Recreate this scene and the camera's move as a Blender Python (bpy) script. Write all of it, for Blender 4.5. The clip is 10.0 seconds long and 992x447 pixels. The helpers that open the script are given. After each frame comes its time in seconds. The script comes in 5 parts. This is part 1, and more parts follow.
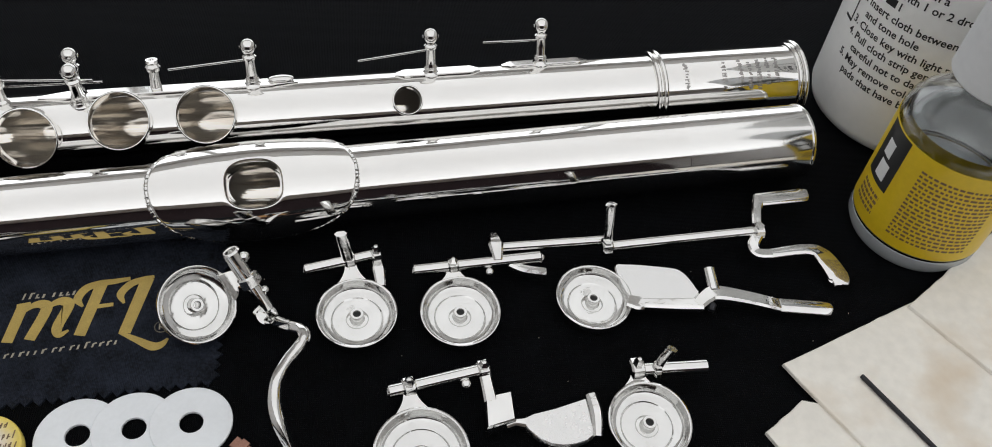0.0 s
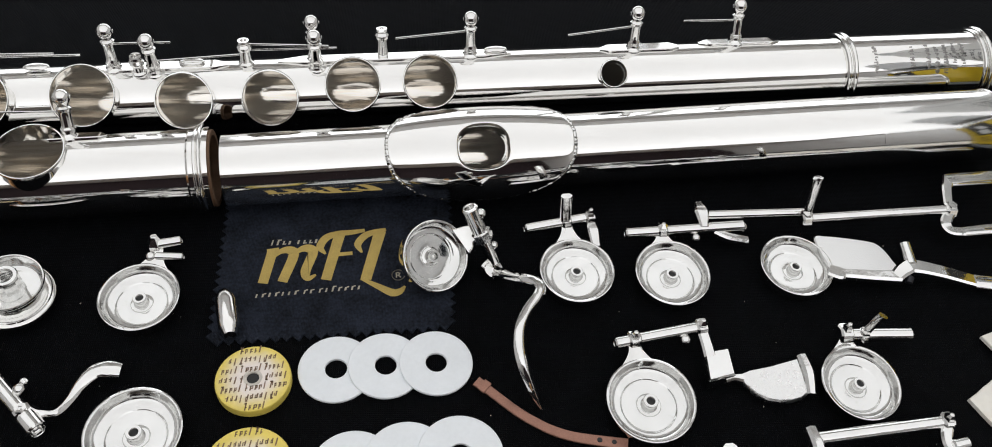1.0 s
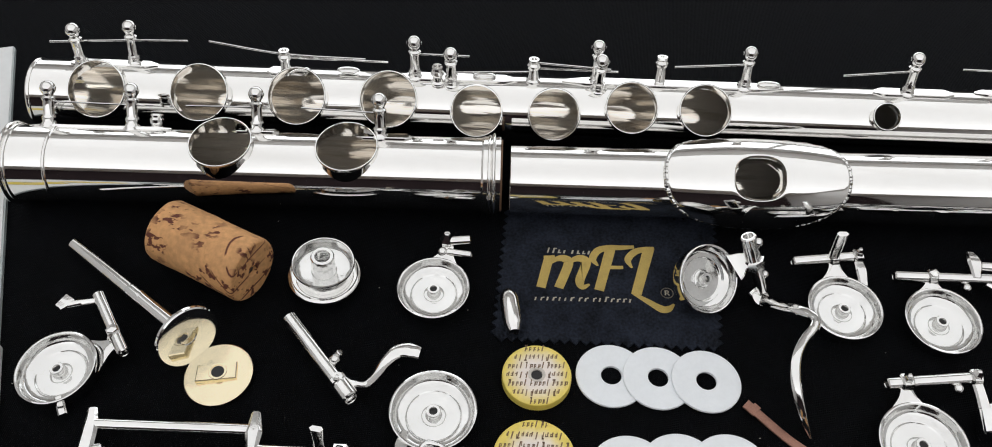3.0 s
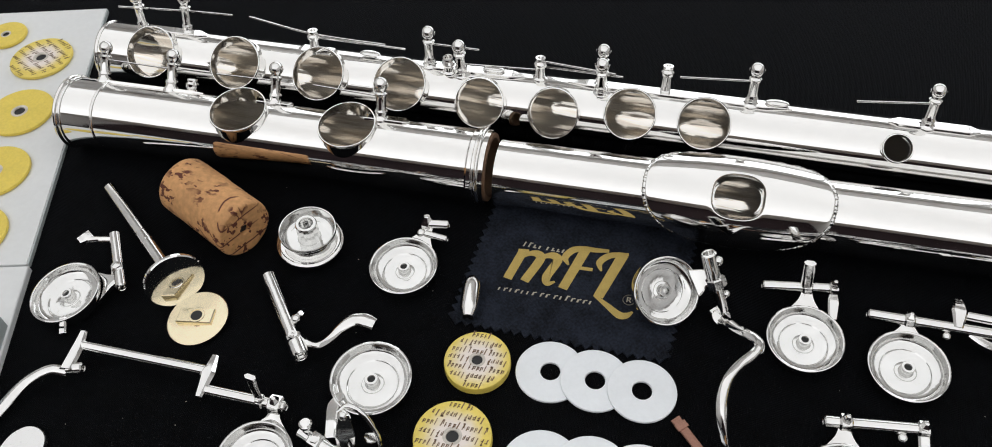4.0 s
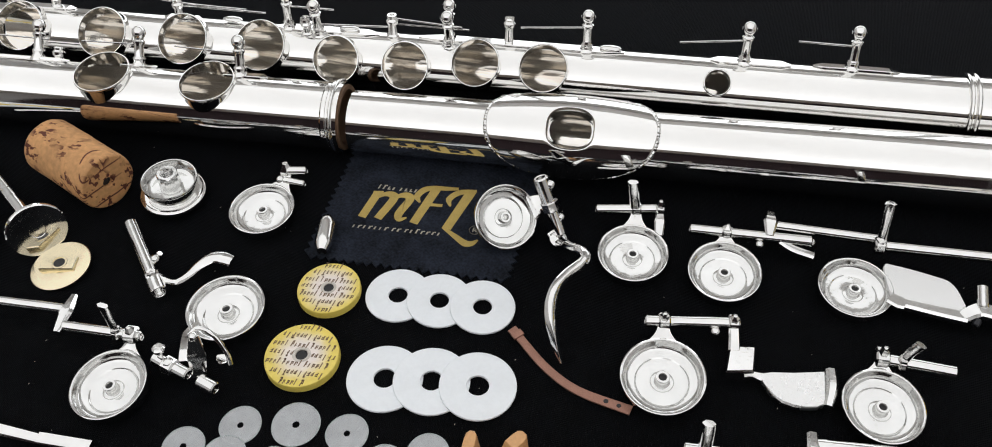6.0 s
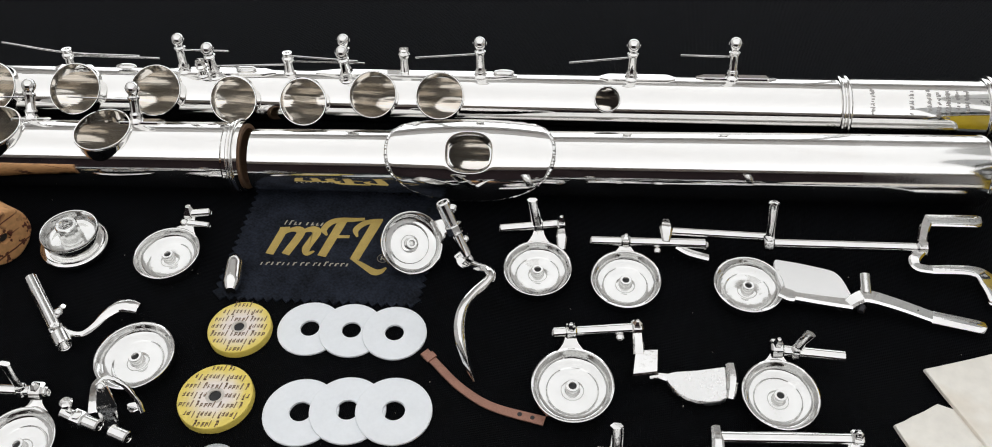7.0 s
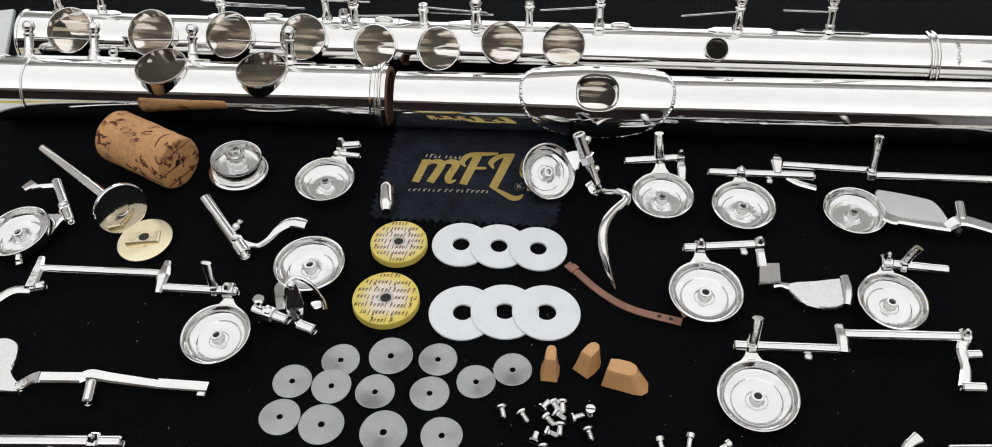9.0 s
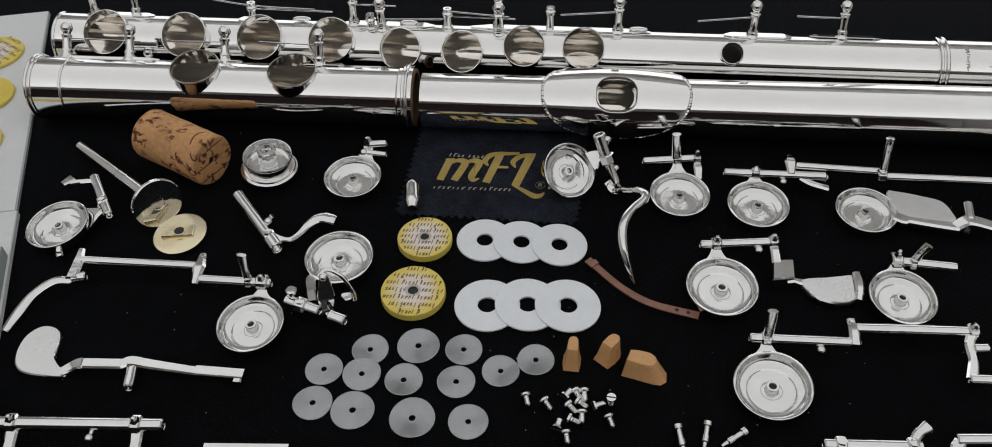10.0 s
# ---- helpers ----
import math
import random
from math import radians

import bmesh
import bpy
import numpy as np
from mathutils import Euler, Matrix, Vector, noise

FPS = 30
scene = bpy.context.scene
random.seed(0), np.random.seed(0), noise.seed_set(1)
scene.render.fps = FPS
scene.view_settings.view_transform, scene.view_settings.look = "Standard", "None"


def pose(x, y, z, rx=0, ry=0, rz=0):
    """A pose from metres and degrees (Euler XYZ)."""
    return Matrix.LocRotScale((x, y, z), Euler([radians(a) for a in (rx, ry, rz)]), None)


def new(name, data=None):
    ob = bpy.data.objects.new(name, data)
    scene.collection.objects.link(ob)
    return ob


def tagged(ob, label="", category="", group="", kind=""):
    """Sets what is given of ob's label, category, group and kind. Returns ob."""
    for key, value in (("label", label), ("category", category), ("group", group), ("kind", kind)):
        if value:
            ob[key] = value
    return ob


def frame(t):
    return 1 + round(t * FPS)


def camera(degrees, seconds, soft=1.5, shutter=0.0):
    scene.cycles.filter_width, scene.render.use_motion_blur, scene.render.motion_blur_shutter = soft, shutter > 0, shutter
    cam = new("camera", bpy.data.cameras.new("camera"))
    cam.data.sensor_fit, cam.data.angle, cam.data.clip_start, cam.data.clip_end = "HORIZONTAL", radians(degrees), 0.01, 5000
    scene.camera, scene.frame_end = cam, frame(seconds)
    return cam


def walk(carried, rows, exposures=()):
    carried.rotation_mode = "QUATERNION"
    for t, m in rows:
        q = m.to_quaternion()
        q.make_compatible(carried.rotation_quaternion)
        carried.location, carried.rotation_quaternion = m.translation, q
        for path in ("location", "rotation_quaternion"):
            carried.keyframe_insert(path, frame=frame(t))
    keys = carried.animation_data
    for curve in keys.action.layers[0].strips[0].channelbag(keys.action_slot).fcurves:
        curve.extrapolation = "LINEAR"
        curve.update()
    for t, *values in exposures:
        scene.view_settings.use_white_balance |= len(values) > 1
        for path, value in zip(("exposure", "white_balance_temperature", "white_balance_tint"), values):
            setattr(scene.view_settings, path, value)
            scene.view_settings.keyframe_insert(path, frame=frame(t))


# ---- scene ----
cam = camera(58.15, 10.0, soft=1.0)
ROWS = [
    (0.0, 0.0771, -0.0882, 0.1654, 41.26, -4.62, -5.89),
    (0.5, 0.0537, -0.0929, 0.1672, 39.91, -4.71, -3.87),
    (1.0, 0.0370, -0.0974, 0.1701, 39.82, -3.67, -2.16),
    (1.5, 0.0230, -0.1000, 0.1738, 39.69, -2.83, -0.18),
    (2.0, 0.0121, -0.1013, 0.1741, 39.78, -2.10, 2.25),
    (2.5, 0.0025, -0.1044, 0.1747, 40.15, -1.65, 3.82),
    (2.7, -0.0019, -0.1060, 0.1755, 40.22, -1.49, 4.39),
    (3.8, 0.0372, -0.1038, 0.1847, 40.41, 2.13, 18.79),
    (4.0, 0.0498, -0.0999, 0.1834, 39.90, 2.94, 19.49),
    (4.5, 0.0751, -0.0990, 0.1764, 40.45, 1.20, 20.18),
    (5.0, 0.0770, -0.0975, 0.1772, 39.93, 1.03, 20.03),
    (5.5, 0.0768, -0.1092, 0.1745, 40.87, 1.05, 18.87),
    (6.0, 0.0822, -0.1195, 0.1765, 41.91, 1.93, 15.44),
    (7.3, 0.0892, -0.1243, 0.1797, 43.56, 1.30, 8.63),
    (7.5, 0.0866, -0.1282, 0.1791, 43.50, 1.40, 8.73),
    (8.0, 0.0729, -0.1451, 0.1818, 43.47, 1.54, 8.94),
    (8.5, 0.0637, -0.1589, 0.1843, 43.70, 1.19, 9.29),
    (9.0, 0.0579, -0.1605, 0.1845, 43.61, 0.95, 9.69),
    (9.5, 0.0561, -0.1596, 0.1835, 43.80, 1.09, 10.22),
    (10.0, 0.0546, -0.1692, 0.1891, 43.99, 0.95, 10.25),
]
walk(cam, [(t, pose(*row)) for t, *row in ROWS], ((0.0, -0.15), (1.0, 0.0), (2.5, 0.0), (5.5, 0.06), (8.5, 0.12), (9.0, 0.06), (9.2, -0.04), (9.5, -0.26), (10.0, -0.54)))
# ==== light
world = bpy.data.worlds.new("room_air")
world.use_nodes = True
world.node_tree.nodes["Background"].inputs[0].default_value = (0.8, 0.85, 0.9, 1)
world.node_tree.nodes["Background"].inputs[1].default_value = 0.05
scene.world = world
SOUTH, NORTH = 1.30, 0.80   # radiance of the stand-in luminous ceiling at its two ends

# ==== materials
def mat(name, base, rough=0.5, metal=0.0, noise_scale=0.0, noise_amount=0.0, bump=0.0, bump_scale=200.0,
        rough_var=0.0, aniso=0.0, fine=0.0, spec=0.5, coat=0.0):
    """A principled material with colour variation at two scales, roughness variation and relief."""
    m = bpy.data.materials.new(name)
    m.use_nodes = True
    nt = m.node_tree
    b = nt.nodes["Principled BSDF"]
    b.inputs["Base Color"].default_value = (*base, 1)
    b.inputs["Roughness"].default_value = rough
    b.inputs["Metallic"].default_value = metal
    b.inputs["Specular IOR Level"].default_value = spec
    b.inputs["Coat Weight"].default_value = coat
    co = nt.nodes.new("ShaderNodeTexCoord")
    if noise_amount:
        n1 = nt.nodes.new("ShaderNodeTexNoise")
        n1.inputs["Scale"].default_value = noise_scale
        n1.inputs["Detail"].default_value = 6
        n2 = nt.nodes.new("ShaderNodeTexNoise")
        n2.inputs["Scale"].default_value = noise_scale * 9
        n2.inputs["Detail"].default_value = 3
        for n in (n1, n2):
            nt.links.new(co.outputs["Object"], n.inputs["Vector"])
        add = nt.nodes.new("ShaderNodeMath")
        add.operation = "ADD"
        nt.links.new(n1.outputs["Fac"], add.inputs[0])
        nt.links.new(n2.outputs["Fac"], add.inputs[1])
        ramp = nt.nodes.new("ShaderNodeMapRange")
        ramp.inputs["From Min"].default_value, ramp.inputs["From Max"].default_value = 0.7, 1.3
        ramp.inputs["To Min"].default_value, ramp.inputs["To Max"].default_value = 1 - noise_amount, 1 + noise_amount
        nt.links.new(add.outputs[0], ramp.inputs["Value"])
        mul = nt.nodes.new("ShaderNodeVectorMath")
        mul.operation = "SCALE"
        mul.inputs[0].default_value = base
        nt.links.new(ramp.outputs[0], mul.inputs["Scale"])
        nt.links.new(mul.outputs[0], b.inputs["Base Color"])
        if rough_var:
            rr = nt.nodes.new("ShaderNodeMapRange")
            rr.inputs["From Min"].default_value, rr.inputs["From Max"].default_value = 0.7, 1.3
            rr.inputs["To Min"].default_value, rr.inputs["To Max"].default_value = max(0.01, rough - rough_var), rough + rough_var
            nt.links.new(add.outputs[0], rr.inputs["Value"])
            nt.links.new(rr.outputs[0], b.inputs["Roughness"])
    if bump:
        n3 = nt.nodes.new("ShaderNodeTexNoise")
        n3.inputs["Scale"].default_value = bump_scale
        n3.inputs["Detail"].default_value = 4
        nt.links.new(co.outputs["Object"], n3.inputs["Vector"])
        bp = nt.nodes.new("ShaderNodeBump")
        bp.inputs["Strength"].default_value = bump
        bp.inputs["Distance"].default_value = 0.0003
        nt.links.new(n3.outputs["Fac"], bp.inputs["Height"])
        nt.links.new(bp.outputs[0], b.inputs["Normal"])
    if aniso:
        tg = nt.nodes.new("ShaderNodeTangent")
        tg.direction_type, tg.axis = "RADIAL", "Z"
        b.inputs["Anisotropic"].default_value = aniso
        nt.links.new(tg.outputs[0], b.inputs["Tangent"])
    return m


SILVER = mat("polished_silver", (0.84, 0.832, 0.816), 0.055, 1, 60, 0.03, 0.05, 350, 0.02)
WORN = mat("worn_silver", (0.80, 0.795, 0.782), 0.075, 1, 220, 0.08, 0.16, 300, 0.05)
SATIN = mat("satin_silver", (0.85, 0.845, 0.83), 0.12, 1, 60, 0.04, 0.05, 350, 0.03)
CUP = mat("turned_silver", (0.765, 0.763, 0.752), 0.085, 1, 250, 0.09, 0.40, 170, 0.04)
CAST = mat("cast_silver", (0.80, 0.795, 0.785), 0.14, 1, 260, 0.10, 0.8, 230, 0.06)
PLATE = mat("dull_silver_plate", (0.76, 0.757, 0.75), 0.25, 1, 60, 0.025, 0.04, 120, 0.04)
INSIDE = mat("bore_painted_reflections", (0.93, 0.89, 0.83), 0.09, 0.82, 40, 0.04, 0.0, 150, 0.02)
GOLD = mat("brass", (0.84, 0.74, 0.52), 0.20, 1, 200, 0.06, 0.05, 600, 0.06)
DARKMETAL = mat("blackened_steel", (0.03, 0.03, 0.035), 0.35, 0.6, 200, 0.2)
COPPER = mat("copper_strip", (0.33, 0.175, 0.13), 0.38, 0.8, 300, 0.18, 0.1, 900, 0.1)
WHITE = mat("white_plastic", (0.85, 0.875, 0.90), 0.42, 0, 120, 0.03, 0.04, 600, 0.05)
GREY = mat("grey_film", (0.45, 0.46, 0.47), 0.20, 0.8, 45, 0.10, 0.10, 120, 0.06, 0.88)
GREY.node_tree.nodes["Principled BSDF"].inputs["Alpha"].default_value = 0.78

TAN = mat("tan_rubber_wedge", (0.66, 0.36, 0.155), 0.38, 0, 160, 0.10, 0.08, 500)
YELLOW = mat("yellow_skin", (0.80, 0.63, 0.13), 0.40, 0, 150, 0.08, 0.08, 700)
FELT = mat("grey_felt", (0.62, 0.57, 0.51), 0.9, 0, 600, 0.2, 0.3, 1200)
YELLOWPAD = mat("yellow_pad_skin", (0.78, 0.60, 0.10), 0.42, 0, 150, 0.08, 0.08, 700)
ETCH = mat("etched_silver", (0.40, 0.39, 0.38), 0.35, 1, 300, 0.2)
INK = mat("brown_ink", (0.19, 0.115, 0.065), 0.6)
BLACKINK = mat("black_ink", (0.015, 0.015, 0.016), 0.5)
GOLDINK = mat("gold_print", (0.46, 0.33, 0.09), 0.38, 0.35, 400, 0.15, 0.05, 900, 0.08)
GREYINK = mat("grey_gold_print", (0.42, 0.38, 0.30), 0.45, 0.3, 400, 0.15)
CARD = mat("white_card", (0.74, 0.75, 0.75), 0.6, 0, 60, 0.03, 0.05, 300)
CARDGREY = mat("grey_card", (0.40, 0.44, 0.44), 0.6, 0, 60, 0.05)
LEATHER = mat("cream_leather", (0.87, 0.835, 0.765), 0.75, 0, 45, 0.06, 0.15, 500)



def streaked(m, across, depth, tint):
    """Long fine streaks along a tube in colour and relief, imitating streaky reflections."""
    nt = m.node_tree
    p = nt.nodes["Principled BSDF"]
    src = p.inputs["Base Color"].links[0].from_socket
    co = nt.nodes.new("ShaderNodeTexCoord")
    mp = nt.nodes.new("ShaderNodeMapping")
    mp.inputs["Scale"].default_value = (18, across, across)
    nt.links.new(co.outputs["Object"], mp.inputs["Vector"])
    n = nt.nodes.new("ShaderNodeTexNoise")
    n.inputs["Scale"].default_value = 1.0
    n.inputs["Detail"].default_value = 3
    nt.links.new(mp.outputs[0], n.inputs["Vector"])
    r = nt.nodes.new("ShaderNodeMapRange")
    r.inputs["From Min"].default_value, r.inputs["From Max"].default_value = 0.50, 0.66
    nt.links.new(n.outputs["Fac"], r.inputs["Value"])
    mix = nt.nodes.new("ShaderNodeMix")
    mix.data_type = "RGBA"
    nt.links.new(r.outputs[0], mix.inputs["Factor"])
    nt.links.new(src, mix.inputs["A"])
    mix.inputs["B"].default_value = (*tint, 1)
    nt.links.new(mix.outputs["Result"], p.inputs["Base Color"])
    bp = nt.nodes.new("ShaderNodeBump")
    bp.inputs["Strength"].default_value = depth
    bp.inputs["Distance"].default_value = 0.0004
    nt.links.new(n.outputs["Fac"], bp.inputs["Height"])
    nt.links.new(bp.outputs[0], p.inputs["Normal"])


# pale base and brown streaks paint the bore's repeated inner reflections
streaked(INSIDE, 380, 0.34, (0.74, 0.67, 0.585))
TUBE = mat("drawn_silver_tube", (0.84, 0.832, 0.816), 0.05, 1, 60, 0.03, 0.0, 350, 0.02)
streaked(TUBE, 260, 0.045, (0.80, 0.79, 0.77))


def stained(m, tint, scale, lo, hi):
    """Blotches of a second colour with soft edges."""
    nt = m.node_tree
    b = nt.nodes["Principled BSDF"]
    src = b.inputs["Base Color"].links[0].from_socket
    co = nt.nodes.new("ShaderNodeTexCoord")
    n = nt.nodes.new("ShaderNodeTexNoise")
    n.inputs["Scale"].default_value = scale
    n.inputs["Detail"].default_value = 5
    nt.links.new(co.outputs["Object"], n.inputs["Vector"])
    r = nt.nodes.new("ShaderNodeMapRange")
    r.inputs["From Min"].default_value, r.inputs["From Max"].default_value = lo, hi
    nt.links.new(n.outputs["Fac"], r.inputs["Value"])
    mix = nt.nodes.new("ShaderNodeMix")
    mix.data_type = "RGBA"
    nt.links.new(r.outputs[0], mix.inputs["Factor"])
    nt.links.new(src, mix.inputs["A"])
    mix.inputs["B"].default_value = (*tint, 1)
    nt.links.new(mix.outputs["Result"], b.inputs["Base Color"])


def faded_middle(m, tint, r0, r1):
    """The printed colour fades to another one towards the middle of a round pad."""
    nt = m.node_tree
    b = nt.nodes["Principled BSDF"]
    src = b.inputs["Base Color"].links[0].from_socket
    co = nt.nodes.new("ShaderNodeTexCoord")
    ln = nt.nodes.new("ShaderNodeVectorMath")
    ln.operation = "LENGTH"
    nt.links.new(co.outputs["Object"], ln.inputs[0])
    n = nt.nodes.new("ShaderNodeTexNoise")
    n.inputs["Scale"].default_value = 500
    nt.links.new(co.outputs["Object"], n.inputs["Vector"])
    k = nt.nodes.new("ShaderNodeMath")
    k.operation = "MULTIPLY_ADD"
    k.inputs[1].default_value = 0.0018
    nt.links.new(n.outputs["Fac"], k.inputs[0])
    nt.links.new(ln.outputs["Value"], k.inputs[2])
    r = nt.nodes.new("ShaderNodeMapRange")
    r.interpolation_type = "SMOOTHSTEP"
    r.inputs["From Min"].default_value, r.inputs["From Max"].default_value = r0 * 0.001 + 0.0009, r1 * 0.001 + 0.0009
    nt.links.new(k.outputs[0], r.inputs["Value"])
    mix = nt.nodes.new("ShaderNodeMix")
    mix.data_type = "RGBA"
    nt.links.new(r.outputs[0], mix.inputs["Factor"])
    mix.inputs["A"].default_value = (*tint, 1)
    nt.links.new(src, mix.inputs["B"])
    nt.links.new(mix.outputs["Result"], b.inputs["Base Color"])


faded_middle(YELLOW, (0.86, 0.77, 0.71), 3.8, 8.2)
stained(LEATHER, (0.70, 0.58, 0.44), 40, 0.56, 0.78)
BOTTLE = mat("white_bottle_plastic", (0.93, 0.93, 0.915), 0.33, 0, 40, 0.03, 0.02, 200)
LABELYELLOW = mat("yellow_label", (0.74, 0.52, 0.02), 0.35, 0, 80, 0.05)
WALL = mat("painted_wall", (0.80, 0.80, 0.80), 0.85, 0, 3, 0.05, 0.05, 60)
DARKWALL = mat("maroon_wall", (0.024, 0.011, 0.015), 0.8, 0, 3, 0.1, 0.05, 60)
CEIL = mat("ceiling_paint", (0.85, 0.85, 0.84), 0.9, 0, 3, 0.03, 0.05, 60)
WOOD = mat("table_wood", (0.25, 0.16, 0.10), 0.5, 0, 12, 0.25, 0.1, 80)


def cloth_mat(name, base, scale, spec):
    m = mat(name, base, 0.85, 0, 160, 0.75, 0.0, spec=spec)
    nt = m.node_tree
    b = nt.nodes["Principled BSDF"]
    co = nt.nodes.new("ShaderNodeTexCoord")
    heights = []
    for axis in ("X", "Y"):
        w = nt.nodes.new("ShaderNodeTexWave")
        w.bands_direction = axis
        w.inputs["Scale"].default_value = scale
        w.inputs["Distortion"].default_value = 1.5
        w.inputs["Detail"].default_value = 2
        nt.links.new(co.outputs["Object"], w.inputs["Vector"])
        heights.append(w)
    add = nt.nodes.new("ShaderNodeMath")
    nt.links.new(heights[0].outputs["Fac"], add.inputs[0])
    nt.links.new(heights[1].outputs["Fac"], add.inputs[1])
    bp = nt.nodes.new("ShaderNodeBump")
    bp.inputs["Strength"].default_value = 0.5
    bp.inputs["Distance"].default_value = 0.0003
    nt.links.new(add.outputs[0], bp.inputs["Height"])
    nt.links.new(bp.outputs[0], b.inputs["Normal"])
    b.inputs["Sheen Weight"].default_value = 0.016
    b.inputs["Sheen Roughness"].default_value = 0.35
    b.inputs["Sheen Tint"].default_value = (0.58, 0.72, 1.0, 1)
    return m


CLOTH = cloth_mat("black_cloth", (0.0008, 0.0010, 0.0016), 700, 0.09)
SWATCH = cloth_mat("charcoal_cloth", (0.0138, 0.017, 0.026), 900, 0.16)


def cork_mat():
    m = mat("natural_cork", (0.62, 0.325, 0.135), 0.75, 0, 90, 0.2, 0.35, 600)
    nt = m.node_tree
    b = nt.nodes["Principled BSDF"]
    src = b.inputs["Base Color"].links[0].from_socket
    co = nt.nodes.new("ShaderNodeTexCoord")

    def veil(scale, turn, lo, hi, band):
        mp = nt.nodes.new("ShaderNodeMapping")
        mp.inputs["Scale"].default_value = scale
        mp.inputs["Rotation"].default_value = turn
        nt.links.new(co.outputs["Object"], mp.inputs["Vector"])
        n = nt.nodes.new("ShaderNodeTexNoise")
        n.inputs["Scale"].default_value = 1.0
        n.inputs["Detail"].default_value = 2
        nt.links.new(mp.outputs[0], n.inputs["Vector"])
        out = n.outputs["Fac"]
        if band:
            s = nt.nodes.new("ShaderNodeMath")
            s.operation = "SUBTRACT"
            s.inputs[1].default_value = 0.5
            nt.links.new(out, s.inputs[0])
            ab = nt.nodes.new("ShaderNodeMath")
            ab.operation = "ABSOLUTE"
            nt.links.new(s.outputs[0], ab.inputs[0])
            out = ab.outputs[0]
        r = nt.nodes.new("ShaderNodeMapRange")
        r.inputs["From Min"].default_value, r.inputs["From Max"].default_value = lo, hi
        nt.links.new(out, r.inputs["Value"])
        return r.outputs[0]

    def times(p, q):
        k = nt.nodes.new("ShaderNodeMath")
        k.operation = "MULTIPLY"
        nt.links.new(p, k.inputs[0])
        nt.links.new(q, k.inputs[1])
        return k.outputs[0]
    flecks = times(veil((330, 620, 430), (0, 0, 0.4), 0.545, 0.585, False), veil((110, 110, 110), (0, 0, 0), 0.43, 0.52, False))

    def along(v, lo=None, hi=None):
        """Distance along a direction, or a step between two distances."""
        dn = nt.nodes.new("ShaderNodeVectorMath")
        dn.operation = "DOT_PRODUCT"
        dn.inputs[1].default_value = v
        nt.links.new(co.outputs["Object"], dn.inputs[0])
        if lo is None:
            return dn.outputs["Value"]
        r = nt.nodes.new("ShaderNodeMapRange")
        r.inputs["From Min"].default_value, r.inputs["From Max"].default_value = lo, hi
        nt.links.new(dn.outputs["Value"], r.inputs["Value"])
        return r.outputs[0]

    def calc(op, p, q):
        k = nt.nodes.new("ShaderNodeMath")
        k.operation = op
        nt.links.new(p, k.inputs[0])
        if isinstance(q, float):
            k.inputs[1].default_value = q
        else:
            nt.links.new(q, k.inputs[1])
        return k.outputs[0]
    wob = nt.nodes.new("ShaderNodeTexNoise")
    wob.inputs["Scale"].default_value = 170
    nt.links.new(co.outputs["Object"], wob.inputs["Vector"])
    layer = calc("DIVIDE", calc("SUBTRACT", along((0.55, -0.21, 0.81)), 0.01563), 0.0037)
    layer = calc("ADD", layer, calc("MULTIPLY", calc("SUBTRACT", wob.outputs["Fac"], 0.5), 0.22))
    line = nt.nodes.new("ShaderNodeMapRange")
    line.inputs["From Min"].default_value, line.inputs["From Max"].default_value = 0.065, 0.03
    nt.links.new(calc("PINGPONG", layer, 0.5), line.inputs["Value"])
    cracks = times(times(line.outputs[0], along((0.934, -0.358, 0), 0.0062, 0.0080)), veil((170, 170, 170), (0.5, 0, 0), 0.42, 0.5, False))
    top = nt.nodes.new("ShaderNodeMath")
    top.operation = "MAXIMUM"
    nt.links.new(flecks, top.inputs[0])
    nt.links.new(cracks, top.inputs[1])
    mix = nt.nodes.new("ShaderNodeMix")
    mix.data_type = "RGBA"
    nt.links.new(top.outputs[0], mix.inputs["Factor"])
    nt.links.new(src, mix.inputs["A"])
    mix.inputs["B"].default_value = (0.11, 0.026, 0.012, 1)
    nt.links.new(mix.outputs["Result"], b.inputs["Base Color"])
    return m


CORK = cork_mat()


def clear_mat(name, tint, rough):
    m = mat(name, tint, rough)
    b = m.node_tree.nodes["Principled BSDF"]
    b.inputs["Transmission Weight"].default_value = 1.0
    b.inputs["IOR"].default_value = 1.45
    return m


GLASS = clear_mat("clear_glass", (0.97, 0.98, 0.98), 0.02)
LIQUID = clear_mat("clear_liquid", (0.93, 0.95, 0.95), 0.0)
LIQUID.node_tree.nodes["Principled BSDF"].inputs["IOR"].default_value = 1.33
# whitish tone stands in for light refracted in the clear glass foot
PALEGLASS = mat("glass_painted_refraction", (0.80, 0.84, 0.86), 0.18, 0, 60, 0.05)
PALEGLASS.node_tree.nodes["Principled BSDF"].inputs["Transmission Weight"].default_value = 0.45
CAPGREY = mat("frosted_cap", (0.78, 0.79, 0.80), 0.45, 0, 60, 0.03)


def glow(name, colour, strength):
    m = bpy.data.materials.new(name)
    m.use_nodes = True
    b = m.node_tree.nodes["Principled BSDF"]
    b.inputs["Base Color"].default_value = (0.8, 0.8, 0.8, 1)
    b.inputs["Emission Color"].default_value = (*colour, 1)
    b.inputs["Emission Strength"].default_value = strength
    return m


DIFFUSER = glow("standin_ceiling_glow", (0.965, 0.985, 1.0), 1.0)


